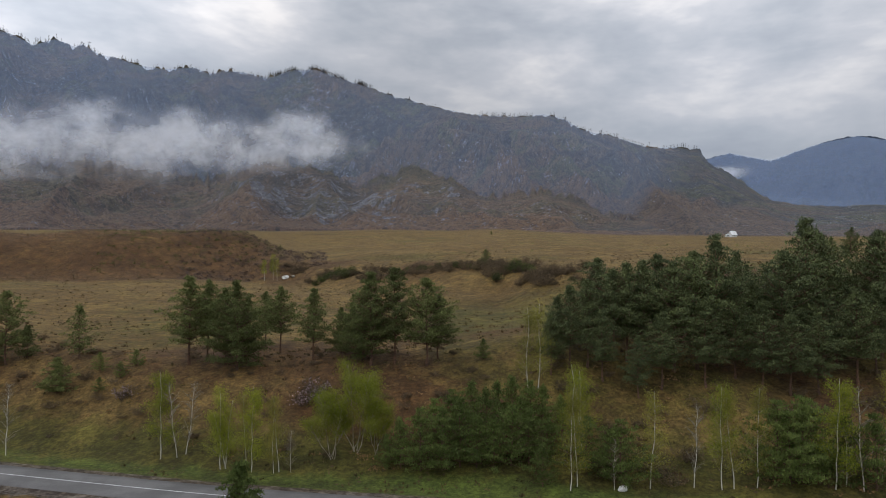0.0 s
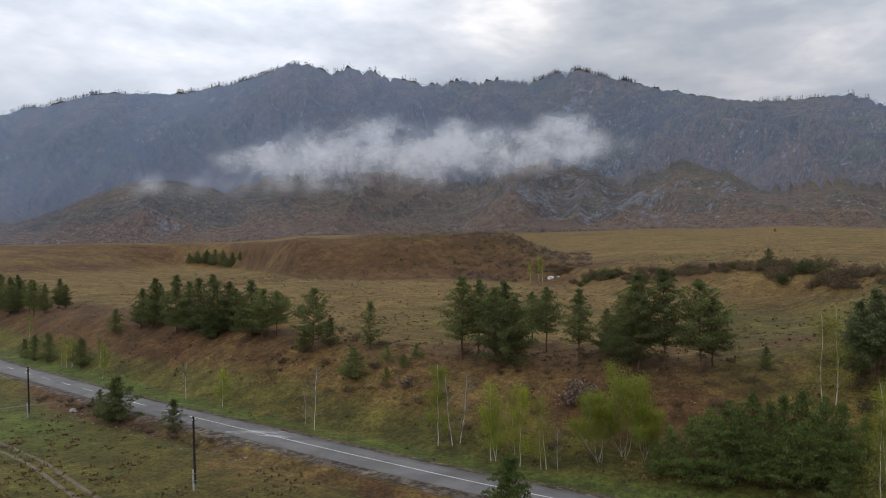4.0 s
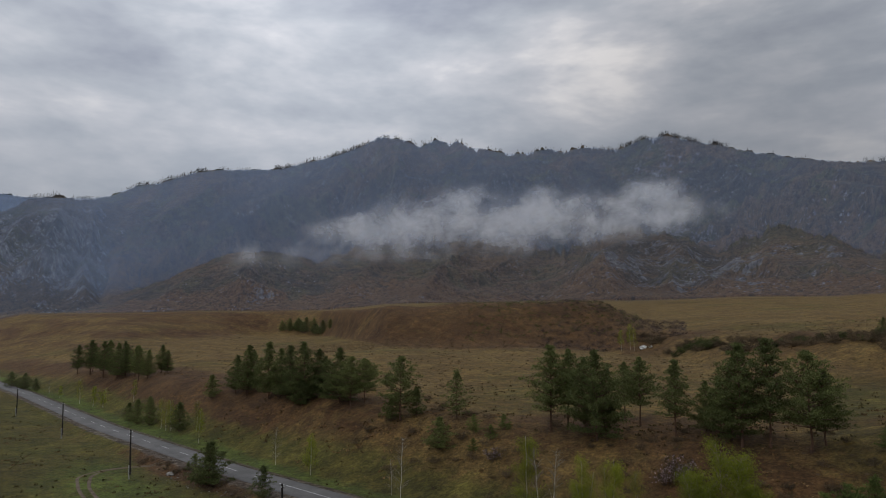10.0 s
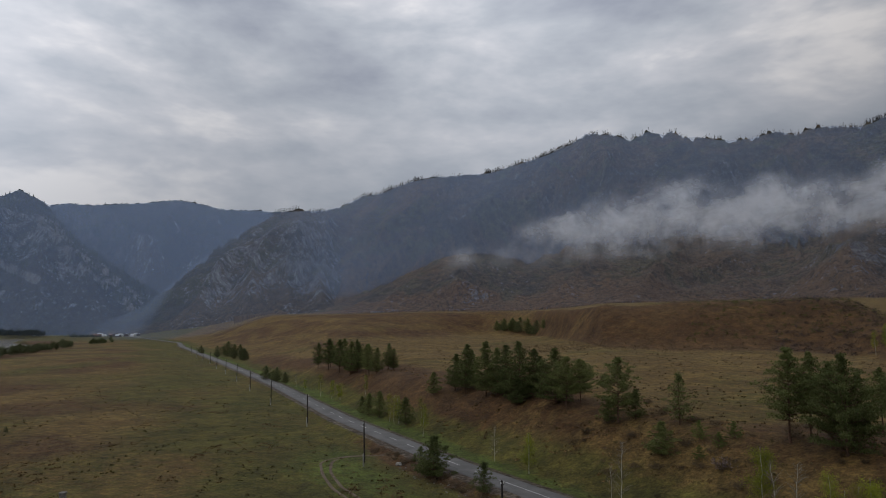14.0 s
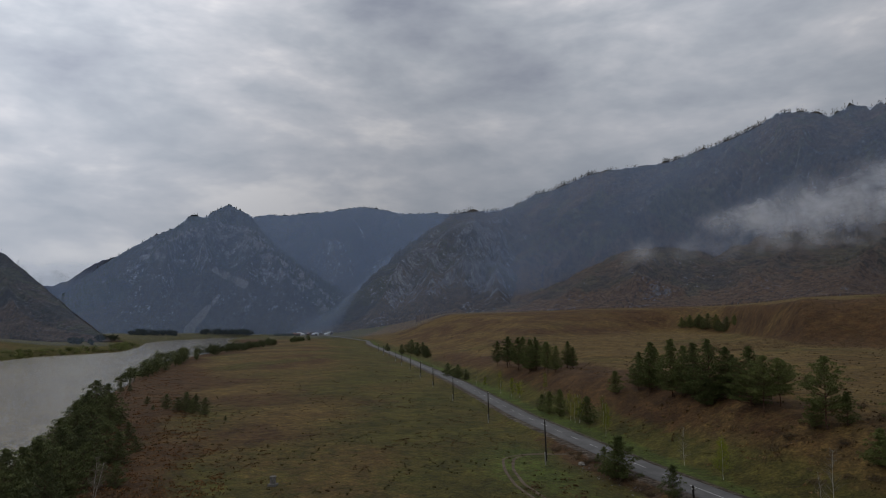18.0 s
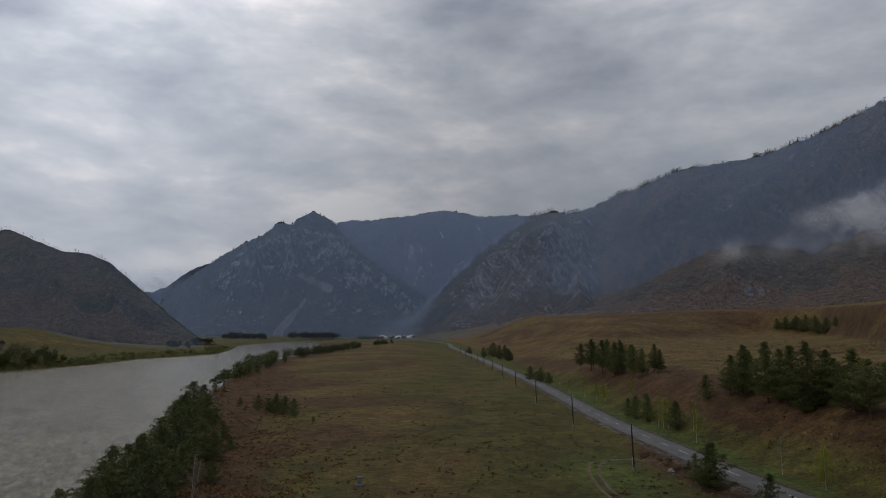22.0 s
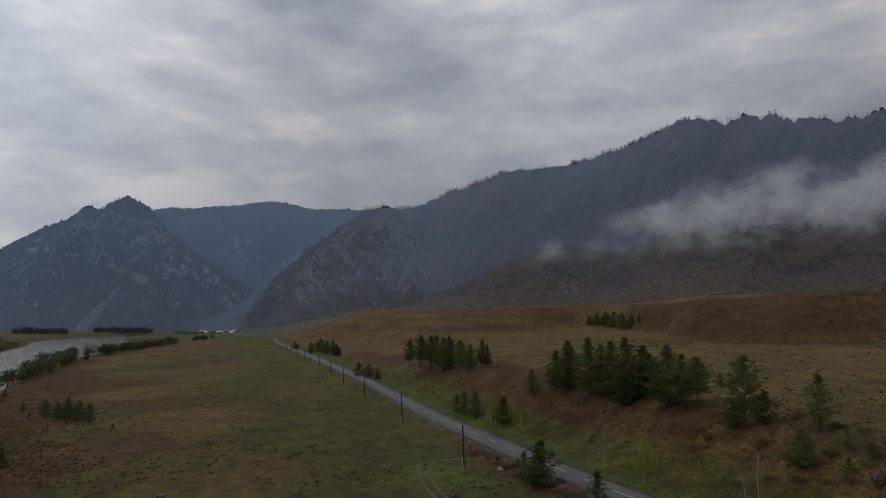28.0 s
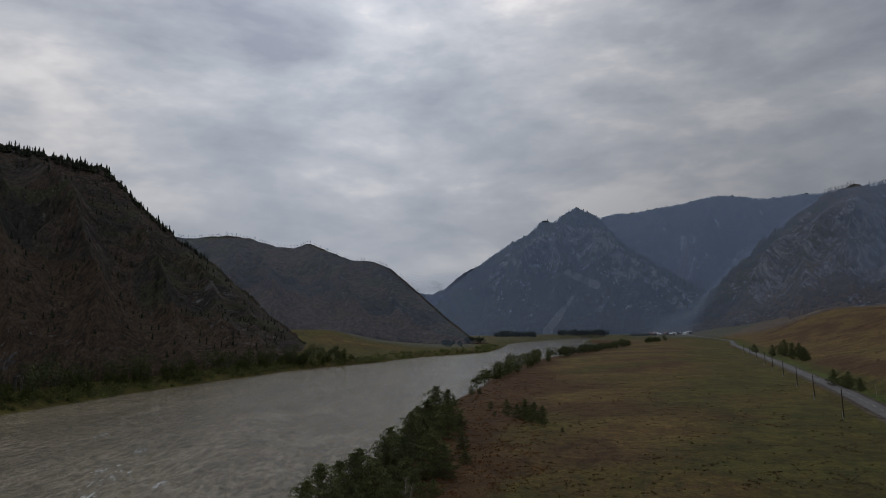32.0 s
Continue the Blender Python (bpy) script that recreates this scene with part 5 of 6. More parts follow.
for x, y, h, k in [(-39.1, 106.8, 13, 0), (-36.8, 108.7, 12.1, 2), (-33.4, 106.3, 11.3, 1), (-30.9, 104.2, 12.8, 3), (-30.1, 106.4, 9.9, 1), (-30.4, 119.2, 9.1, 2), (-26.4, 112.7, 10.5, 2), (-19.8, 106.2, 10.4, 0),
                   (-16.1, 110, 7, 3), (-12.1, 105.1, 10.8, 3), (-10.7, 103.1, 13.4, 1), (-7.2, 103.4, 13.7, 0), (-13.8, 108, 8, 1), (-0.7, 103.8, 9.4, 1)]:
    plant(TALL, x, y, h, k)
plant(BROAD, -2.3, 102, 12.5)
plant(BUSHY, 5.9, 101.1, 3.0)
for x, y, h in [(-6.6, 81, 3.5), (-4.8, 80.8, 5.5), (-2.4, 80.1, 6.6), (0.1, 79.9, 6.5), (2.1, 80.3, 7.6), (4, 79.9, 5.6), (5.8, 79.8, 5.2), (7.9, 80, 6.4), (10, 80.5, 5.6), (12.1, 80.6, 4.6),
                (3.4, 85.5, 6.5), (6.9, 86, 6.2), (8.7, 87.1, 6), (10.9, 86.9, 5.6), (12.3, 85.8, 5.7), (5.3, 83.4, 6.7), (-0.9, 82.8, 6.0), (9.2, 83.4, 6), (1.2, 84.5, 6), (14.5, 84, 5.5)]:
    plant(BUSHY, x, y, h)
for x, y, h in [(19.6, 75.9, 6.6), (18.6, 76.9, 5), (37.1, 76.4, 7.9), (39.2, 75.7, 8.5), (37.8, 75.2, 7.2), (46.1, 73.9, 7.5), (11, 76.2, 4.4), (16.5, 79, 5.5), (41, 77.5, 7.5), (44, 76, 6.5)]:
    plant(BUSHY, x, y, h)
for x, y, h in [(38.9, 98.5, 18.1), (35.6, 97.4, 16.3), (32.4, 96.7, 15), (31.3, 100.5, 14.3), (28.6, 98.5, 14.2), (26.4, 99.1, 13.7), (24.4, 99.2, 12.8), (20.5, 97.9, 12), (18, 97.5, 11.5), (16.4, 99.6, 8.9),
                (15.1, 96.7, 8.1), (43.6, 103.5, 14.3), (44.5, 99.9, 11.8), (50.4, 107.2, 11.4), (48.7, 99.4, 16.6), (54, 102.5, 20.5), (58.5, 106.8, 16.6), (58.1, 102.3, 13.8), (43.3, 93.9, 11.5), (46.8, 93, 10.6),
                (35.6, 93.5, 11.4), (50.9, 93.8, 10.7), (58, 96.6, 13), (64.9, 102.3, 18.8), (65.3, 105.2, 15.3), (37.2, 105.7, 11.2), (50.6, 115.6, 8.5), (65, 111.1, 5.4)]:
    plant(FOREST, x, y, h)
for x, y, h in [(23.3, 103.2, 12.5), (29.5, 93.5, 10), (40.5, 96, 12), (53.5, 97, 12), (62, 99, 12), (22, 95, 9.5), (26, 92, 8), (70, 104, 14), (74, 100, 12), (70, 96, 10)]:
    plant(FOREST, x, y, h)
plant(TALL, 118.7, 201.5, 8.7, 3), plant(TALL, 114.4, 204, 6.3, 1)
for x, y, h in [(-87.9, 82.2, 6.5), (-96.4, 87, 2.8), (-98.4, 87.1, 1.5), (-73.6, 79, 4.6), (-162.6, 123.7, 4.8), (-157.6, 122.1, 5.9), (-151.4, 121.1, 6.7), (-134.9, 116.2, 6.4), (-90.5, 84, 3.8)]:
    plant(DARKYOUNG, x, y, h)
plant([(pine(15, 7.2, 0.02, 0.26, "dense rounded dark green pine beside the road", "small dark pines", YOUNG_NEEDLES, 0.62, 17, 26), 7.2)], -17.6, 60.6, 7.4)
for x, y, h in [(-290.4, 165.1, 7.3), (-282.3, 166, 7.2), (-272.6, 164.4, 5.6), (-286, 168, 6), (-597.3, 274.2, 8.2), (-550.4, 266.7, 9.6), (-519, 260.5, 13.5), (-504.6, 258.6, 11.1), (-451.6, 239, 10), (-540, 262, 7), (-480, 246, 8), (-470, 246, 9)]:
    plant(BANKSIDE, x, y, h * 0.85)
    plant(BANKSIDE, x + plant.rng.uniform(-6, 6), y + plant.rng.uniform(-2, 4), h * plant.rng.uniform(0.4, 0.8))
for x, y, h in [(-438.6, 490.1, 13.1), (-428.1, 489, 15), (-414.3, 483.9, 15.8), (-402.5, 480.7, 18), (-392.4, 479.3, 16.9), (-369.7, 463.4, 14.8), (-353.7, 452.3, 9.9), (-421, 492, 12), (-385, 474, 12)]:
    plant([TALL[3], BANKSIDE[0], BANKSIDE[1]], x, y, h * 0.72)
    plant(BANKSIDE, x + plant.rng.uniform(-6, 6), y + plant.rng.uniform(-4, 4), h * plant.rng.uniform(0.35, 0.6))
# birches
for x, y, h, kinds in [(-89.7, 99.7, 6.6, BARE), (-78.5, 95.9, 6.9, LEAFY), (-55.5, 88.4, 8.9, BARE), (-58.7, 90.6, 5.3, BARE), (-144.3, 118.8, 7.5, SPARSE), (-140.6, 117.3, 7.2, SPARSE), (-138.8, 117.2, 7.3, LEAFY), (-120, 108.9, 7.3, SPARSE),
                       (-178.9, 137.2, 6.3, SPARSE), (-34.7, 85.6, 10.8, LEAFY), (-32.7, 85.6, 9.2, BARE), (-31.8, 86, 8.9, BARE), (-26.2, 82.1, 9.5, SPARSE), (-25.7, 82.3, 8.1, LEAFY), (-22.3, 81.3, 10, LEAFY), (-23.4, 82.6, 8.6, SPARSE)]:
    plant(kinds, x, y, h, tilt=2)
for x, y, h, kinds in [(-19, 81.1, 8.7, SPARSE), (-19.6, 80.9, 6.4, SPARSE), (-17.6, 81, 4.8, BARE), (-10.5, 84.2, 10.6, WILLOW), (-13.2, 83, 7.6, WILLOW), (-8, 83.5, 6.5, WILLOW), (11.6, 94.1, 11.1, SPARSE), (12.9, 93.9, 11.6, SPARSE),
                       (13.9, 75.3, 11, SPARSE), (16.6, 82.6, 10.4, LEAFY), (14.7, 75.9, 10, SPARSE), (18.6, 75, 5.3, BARE), (22.4, 75.1, 10.5, SPARSE), (27.2, 75, 8.9, BARE), (29.9, 74.7, 11.1, SPARSE), (31.4, 74.9, 10.2, SPARSE),
                       (34, 74.9, 10.7, SPARSE), (42, 74.1, 11.9, LEAFY), (44.8, 73.8, 10.8, BARE), (48, 76, 11.7, SPARSE), (43.4, 74.7, 6.2, BARE)]:
    plant(kinds, x, y, h, tilt=2)
for x, y, h, kinds in [(-254.3, 158.6, 4.6, BARE), (-238.6, 152.7, 4.3, LEAFY), (-202.1, 140.4, 6.5, LEAFY), (-214.3, 144.1, 8, SPARSE), (-128.1, 115.3, 7, SPARSE), (-194.9, 138.8, 5.9, LEAFY), (-72, 300.5, 10, SPARSE), (-74.5, 303, 11, SPARSE),
                       (-78, 302, 9, SPARSE)]:
    plant(kinds, x, y, h, tilt=2)
# river bank
for x, y, h in [(-210.9, 9.4, 7.6), (-195, 8, 7.6), (-182, 6, 7.5), (-172, 5, 7.5), (-159.4, 5.1, 7.7), (-146, 2, 7.5), (-139, 5, 7), (-134.5, 2.1, 7.5), (-124, -1, 7.5), (-117.5, -0.9, 8), (-115.3, -3, 7.5), (-110.4, -4.6, 7.9),
                (-105.6, -5.6, 6.9), (-97.5, -6.3, 6.5), (-147.1, 9.7, 7.1), (-126.7, 5.8, 6.1), (-116.2, 2.1, 7), (-103.2, -0.1, 7), (-92, -9, 6.5)]:
    plant(BANKSIDE, x, y, h * 1.12, dip=0.2)
    plant(BANKSIDE, x + plant.rng.uniform(-5, 5), y + plant.rng.uniform(0, 5), h * plant.rng.uniform(0.5, 0.9), dip=0.3)
for x, y, h in [(-196, 10, 11.5), (-188, 13, 9.0), (-204, 13, 10.0), (-165, 8, 9.5)]:
    plant(BANKSIDE, x, y, h, dip=0.2)
for x, y, h in [(-203.4, 16.5, 4.1), (-172.1, 15.8, 4), (-156, 15.8, 3), (-240, 13, 4.5), (-262, 16, 3.4), (-300, 24, 3.6)]:
    plant(BANKSIDE, x, y, h, dip=0.2)
plant(BROWNBIRCH, -112, 6, 7.0)
for x, y, h in [(-226.7, 31, 5), (-220.8, 33.3, 4.3), (-217.8, 35.3, 6.1), (-217.3, 37.8, 5.2), (-207.4, 38.6, 5.3), (-244.5, 27.5, 2.8), (-228, 27.4, 1.7), (-193.3, 41.4, 1.5), (-294.9, 26.9, 2.9), (-223, 36, 4), (-212, 36, 4.5)]:
    plant(BANKSIDE, x, y, h * 0.9)

# ---- shrubs, far woods and burnt trees ----
rs = np.random.default_rng(17)
for k in range(110):
    x, n = rs.uniform(-75, 8), rs.uniform(12, 40)
    y = float(road_mid(x)) + n / 0.94
    if rs.random() < np.interp(n, [12, 18, 30, 40], [0.35, 0.9, 0.8, 0.3]):
        plant(HEATH, x, y, rs.uniform(0.4, 1.25))
for x, y, h in [(-17.5, 95, 2.9), (-19, 93.5, 2.2), (-16, 93.5, 2.0), (-45.5, 99, 2.2), (-14.5, 91, 2.2)]:
    plant(PINK, x, y, h)
for x, y, h, kinds in [(-78, 324, 2.2, PURPLE), (-70, 316, 2.6, PURPLE), (-65, 312, 2.4, PURPLE), (-50, 284, 2.4, PURPLE), (-43, 275, 2.8, GREENS), (-38, 268, 2.8, GREENS), (-33, 263, 2.6, PURPLE), (-26, 254, 2.4, PURPLE), (-20, 246, 2.6, PURPLE), (-14, 242, 2.2, PURPLE),
                       (-9, 238, 2.4, GREENS), (-2, 234, 2.2, PURPLE), (5, 231, 2.6, PURPLE), (11, 224, 2.4, GREENS), (16, 218, 3.2, PURPLE), (19, 212, 3.6, PURPLE), (22, 205, 3.6, GREENS), (25, 192, 3.2, PURPLE), (29, 186, 2.6, PURPLE), (33, 190, 3, PURPLE)]:
    for j in range(8):
        plant(kinds, x + rs.normal(0, 4.5), y + rs.normal(0, 3.5), h * rs.uniform(0.45, 1.1))
plant(TALL, 14, 226, 5.0, 3), plant(DARKYOUNG, 42, 603, 3.2)
for k in range(30):
    x = rs.uniform(-115, -62)
    plant(HEATH, x, float(road_mid(x)) - rs.uniform(5.5, 8), rs.uniform(0.4, 1.0))
for k in range(45):
    x, n = rs.uniform(10, 72), rs.uniform(10, 40)
    plant(HEATH, x, float(road_mid(x)) + n / 0.94, rs.uniform(0.8, 2.0))


def bushes(label, places, tall, mat, seed, blades=40):
    """Many far low bushes as one mesh of leaf tufts."""
    rng = np.random.default_rng(seed)
    p = np.array([(x, y, ground(x, y)) for x, y in places])
    h = tall * rng.uniform(0.5, 1.25, len(p))
    hh = np.repeat(h, blades)[:, None]
    c = np.repeat(p, blades, 0) + rng.normal(0, 1, (len(p) * blades, 3)) * (0.38, 0.38, 0.0) * hh + np.abs(rng.normal(0, 0.38, (len(p) * blades, 1))) * hh * (0, 0, 1)
    t = Shape()
    t.blades(rng, c, 0.2 * tall, 0.5, 0.35)
    return tagged(t.make("low_bushes", mat, None), label, "shrub", kind="stuff")


def crowns(label, places, tall, mat, seed, clumps=15, blades=26, wide=0.42, size=0.7):
    """Many far round-crowned trees as one mesh: clumps of leaves round a crown, on stems."""
    rng = np.random.default_rng(seed)
    t = Shape()
    for x, y in places:
        h = tall * rng.uniform(0.55, 1.2)
        z = ground(x, y)
        t.rod([(x, y, z - 0.4), (x, y, z + 0.55 * h)], [0.02 * h, 0.008 * h], 4)
        k = rng.normal(size=(clumps, 3))
        k /= np.linalg.norm(k, axis=1)[:, None]
        mid = np.array([x, y, z + 0.5 * h]) + k * (wide * h * 0.7, wide * h * 0.7, 0.40 * h) * rng.uniform(0.4, 1.0, (clumps, 1))
        c = np.repeat(mid, blades, 0) + rng.normal(0, 1, (clumps * blades, 3)) * (0.10 * h, 0.10 * h, 0.07 * h)
        c[:, 2] = np.maximum(c[:, 2], z + 0.1)
        t.blades(rng, c, size, 0.6, 0.42)
    return tagged(t.make("low_trees", mat, None), label, "trees", kind="stuff")


def polar(n, a0, a1, r0, r1):
    az, r = np.radians(rs.uniform(a0, a1, n)), rs.uniform(r0, r1, n)
    return np.stack([-r * np.sin(az), r * np.cos(az)], -1)


bushes("low brown bushes on the steep terrace bank", polar(1500, 14, 42, 325, 412), 1.5, SHRUB_LEAF, 41, 20)
bushes("purple-grey heather bushes on the end of the bank", polar(420, 9.5, 21, 315, 408), 2.3, HEATHER, 52, 30)
bushes("low green bushes on the steep terrace bank", polar(170, 13, 27, 345, 405), 2.2, GREEN_SHRUB, 48, 30)
bushes("grey-brown bushes on the gentle bank", polar(200, -4, 12, 215, 330), 1.2, SHRUB_LEAF, 49, 22)
bushes("low bushes dotting the dry shelf", polar(110, 8, 45, 150, 300), 0.8, SHRUB_LEAF, 42, 24)
bushes("small dark bushes dotting the plateau", polar(60, -28, 6, 290, 560), 1.4, NEEDLES, 43, 26)
bushes("brown bushes below the far terraces", polar(220, 40, 62, 330, 700), 1.5, SHRUB_LEAF, 44, 20)
far_bank = []
for k in range(330):
    x = rs.uniform(-1050, -240)
    far_bank.append((x, float(np.interp(x, RIVER_X, RIVER_Y) - (np.interp(x, RIVER_X, RIVER_W) + rs.uniform(2, 16)) / 0.95)))
bushes("dark willow thicket along the far river bank", far_bank[:230], 4.2, NEEDLES, 45, 90)
bushes("pale green willows along the far river bank", far_bank[230:], 3.4, GREEN_SHRUB, 46, 80)
def far_side(x, back):
    return float(np.interp(x, RIVER_X, RIVER_Y) - (np.interp(x, RIVER_X, RIVER_W) + back) / 0.95)


foot_x = rs.uniform(-660, -190, 170)
crowns("dark trees at the foot of the mountainside", [(x, far_side(x, rs.uniform(9, 30))) for x in foot_x[:110]], 15.0, BANK_NEEDLES, 50)
crowns("pale green willows at the foot of the mountainside", [(x, far_side(x, rs.uniform(6, 16))) for x in foot_x[110:]], 10.0, GREEN_SHRUB, 54)
bushes("dark low scrub along the far bank", [(x, far_side(x, rs.uniform(3, 14))) for x in rs.uniform(-680, -150, 170)], 3.2, BANK_NEEDLES, 55, 70)
for label, x0, y0, x1, y1, many, tall, seed in (("dark round-topped trees on the near river bank", -366, 33, -565, 96, 42, 9.5, 53), ("dark belt of trees on the near river bank", -600, 110, -872, 250, 60, 9.5, 57),
                                                ("dark trees at the far end of the near bank", -925, 275, -1065, 352, 22, 8.0, 58)):
    along_s = rs.uniform(0, 1, many)
    crowns(label, [(x0 + (x1 - x0) * q + rs.normal(0, 3), y0 + (y1 - y0) * q + rs.normal(0, 3.5)) for q in along_s], tall, BANK_NEEDLES, seed, 15, 26, 0.46)


def cushions(label, count, az0, az1, r0, r1, keep, mat, seed, wide=0.8, tall=0.16, blades=16):
    """Low spreading cushions of heath, in loose patches, as one mesh."""
    rng = np.random.default_rng(seed)
    az, r = np.radians(rng.uniform(az0, az1, count)), r0 * (r1 / r0) ** rng.uniform(0, 1, count)
    x, y = -r * np.sin(az), r * np.cos(az)
    ok = keep(x, y) & (river_d(x, y)[0] > 10)
    x, y = x[ok], y[ok]
    size = np.repeat(rng.uniform(0.35, 1.3, len(x)), blades)[:, None] * wide
    c = np.repeat(np.stack([x, y, height(x, y)], -1), blades, 0) + rng.normal(0, 0.5, (len(size), 3)) * (1, 1, 0) * size
    c[:, 2] += np.abs(rng.normal(0, tall * 0.55, len(c))) - 0.04
    t = Shape()
    t.blades(rng, c, 0.24, 0.5, 0.7)
    return tagged(t.make("heath_cushions", mat, None), label, "heath", kind="stuff")


RUST_HEATH = vary("rust_brown_heath", (0.135, 0.082, 0.040), (0.20, 0.128, 0.062), 0.3, 0.95, 0.8, 2.0, 0, True, 0.5)
cushions("low rust-brown cushions of heath in the meadow", 5200, 36, 112, 70, 520, lambda x, y: (road_n(x, y) < -14) & (wobble(x, y, 19, 5) + 0.6 * wobble(x, y, 6, 2) > 0.25), RUST_HEATH, 47)
cushions("low rust-brown cushions of heath on the hillside", 2600, -36, 62, 78, 260, lambda x, y: (road_n(x, y) > 11) & (road_n(x, y) < 34) & (wobble(x, y, 15, 5) > -0.1), RUST_HEATH, 51, 0.9)

BANK_HEATH = vary("red_brown_bank_heath", (0.185, 0.092, 0.040), (0.265, 0.138, 0.060), 0.3, 0.95, 0.8, 2.0, 0, True, 0.5)
cushions("red-brown heath along the top of the river bank", 5200, 78, 112, 78, 420, lambda x, y: (road_n(x, y) < -40) & (river_d(x, y)[0] < 36 + 9 * wobble(x, y, 13, 2)) & (wobble(x, y, 9, 6) > -0.45), BANK_HEATH, 59, 1.1, 0.2)


def far_trees(name, label, places, tall, mat, seed, wide=0.24, rings=4):
    """Many far conifers as one mesh: ragged stacked cones on thin stems."""
    rng = np.random.default_rng(seed)
    V, F, c = [], [], 0
    for x, y, z in places:
        h = tall * rng.uniform(0.55, 1.2)
        a0 = rng.uniform(0, 6.28)
        for q in range(rings):
            lo, hi = h * (0.12 + 0.8 * q / rings), h * min(1.0, 0.12 + 0.8 * (q + 1.7) / rings)
            rad = wide * h * (1 - 0.8 * q / rings) * rng.uniform(0.75, 1.2)
            t = a0 + q + np.arange(5) * 2 * np.pi / 5
            k = rng.uniform(0.6, 1.2, 5)
            V.append(np.stack([x + np.cos(t) * rad * k, y + np.sin(t) * rad * k, z + lo + rng.uniform(-0.08, 0.08, 5) * h], -1))
            V.append(np.array([[x, y, z + hi]]))
            F += [(c + j, c + (j + 1) % 5, c + 5) for j in range(5)]
            c += 6
    return tagged(obj(name, np.concatenate(V), F, mat), label, "trees", kind="stuff")


def burnt(name, label, places, tall, mat, seed):
    """Many bare trunks with a few stubs, as one mesh."""
    rng = np.random.default_rng(seed)
    V, F, c = [], [], 0
    for x, y, z in places:
        h = tall * rng.uniform(0.45, 1.25)
        w = 0.045 * h
        lean = rng.normal(0, 0.06, 2) * h
        V.append(np.array([[x - w, y, z - 3], [x + w, y, z - 3], [x, y + w, z - 3], [x + lean[0], y + lean[1], z + h]]))
        F += [(c, c + 1, c + 3), (c + 1, c + 2, c + 3), (c + 2, c, c + 3)]
        c += 4
        for j in range(3):
            f, a = rng.uniform(0.35, 0.85), rng.uniform(0, 6.28)
            p = np.array([x + lean[0] * f, y + lean[1] * f, z + h * f])
            tip = p + np.array([np.cos(a), np.sin(a), 0.5]) * h * 0.2
            V.append(np.stack([p - (0, 0, 0.05 * h), p + (0, 0, 0.05 * h), tip]))
            F.append((c, c + 1, c + 2))
            c += 3
    return tagged(obj(name, np.concatenate(V), F, mat), label, "trees", kind="stuff")


def on_crest(seed, count, az0, az1, rng, back=0, loose=6):
    az, pts, up_n = CREST[seed]
    i = rng.integers(np.searchsorted(az, az0), np.searchsorted(az, az1), count)
    return pts[up_n - 1 - back, i] + rng.normal(0, 1, (count, 3)) * (loose, loose, 0)


def on_slope(seed, count, az0, az1, u0, u1, rng):
    az, pts, up_n = CREST[seed]
    i = rng.integers(np.searchsorted(az, az0), min(len(az) - 1, np.searchsorted(az, az1)), count)
    j = rng.integers(int(u0 * up_n), int(u1 * up_n), count)
    return pts[j, i]


CHAR = vary("charred_wood", (0.03, 0.03, 0.033), (0.06, 0.056, 0.055), 0.1, 0.95, 0.7)
DARK_NEEDLES = vary("dark_far_needles", (0.032, 0.042, 0.028), (0.055, 0.066, 0.04), 0.02, 0.95, 0.7, 0.3, 0, True, 0.7)
def grove(seed, count, az0, az1, clump=0.9):
    """Places along a crest, in uneven groups."""
    q = on_crest(seed, count * 2, az0, az1, rs, 0, 3)
    b = bearing(q[:, 0], q[:, 1])
    return q[fbm(b * clump, b * 0, 4, seed + 70) > rs.uniform(-0.5, 0.35, len(q))][:count]


burnt("burnt_trees", "bare burnt trunks standing along the mountain crest",
      np.concatenate([grove(11, 900, 33.5, 55), grove(11, 420, 6, 15), grove(11, 160, -10.5, -3), grove(11, 200, 14, 33), grove(11, 110, -22, -11), grove(23, 120, 55, 60)]), 8.0, CHAR, 3)
far_trees("conifer_wood", "thin dark conifers left along the mountain crest",
          np.concatenate([grove(11, 420, 34, 55), grove(11, 200, 6.5, 15), grove(11, 60, 14, 33), grove(11, 40, -22, 5), grove(23, 70, 54, 62), grove(37, 40, 70, 86), grove(39, 160, 56, 76)]), 6.0, CHAR, 9, 0.11)
burnt("burnt_trees", "scattered dead trunks on the upper mountainside", on_slope(11, 3200, -20, 56, 0.5, 0.99, rs), 7, CHAR, 4)
far_trees("conifer_wood", "dark conifers along the crest of the riverside mountain", np.concatenate([on_crest(67, 150, 107, 124, rs, 1, 0.8), on_crest(67, 130, 110, 126, rs, 5, 0.8)]), 6.0, DARK_NEEDLES, 5)
far_trees("conifer_wood", "sparse conifers on the steep dark mountainside", on_slope(67, 330, 101, 125, 0.06, 0.97, rs), 4.2, DARK_NEEDLES, 6)
burnt("burnt_trees", "thin bare trees along the hill's crest", on_crest(51, 260, 90, 110, rs, 0, 2), 6, CHAR, 7)
far_trees("conifer_wood", "thin conifer cover on the far peaks", on_slope(37, 1500, 56, 90, 0.25, 0.99, rs), 14, DARK_NEEDLES, 8)


def wood(cx, cy, lx, ly, count, tall, seed, label):
    rng = np.random.default_rng(seed)
    p = rng.uniform(-1, 1, (count, 2)) * (lx, ly) + (cx, cy)
    z = height(p[:, 0], p[:, 1])
    keep = z > -4
    return far_trees("conifer_wood", label, np.concatenate([p[keep], z[keep, None]], 1), tall, DARK_NEEDLES, seed, 0.3)


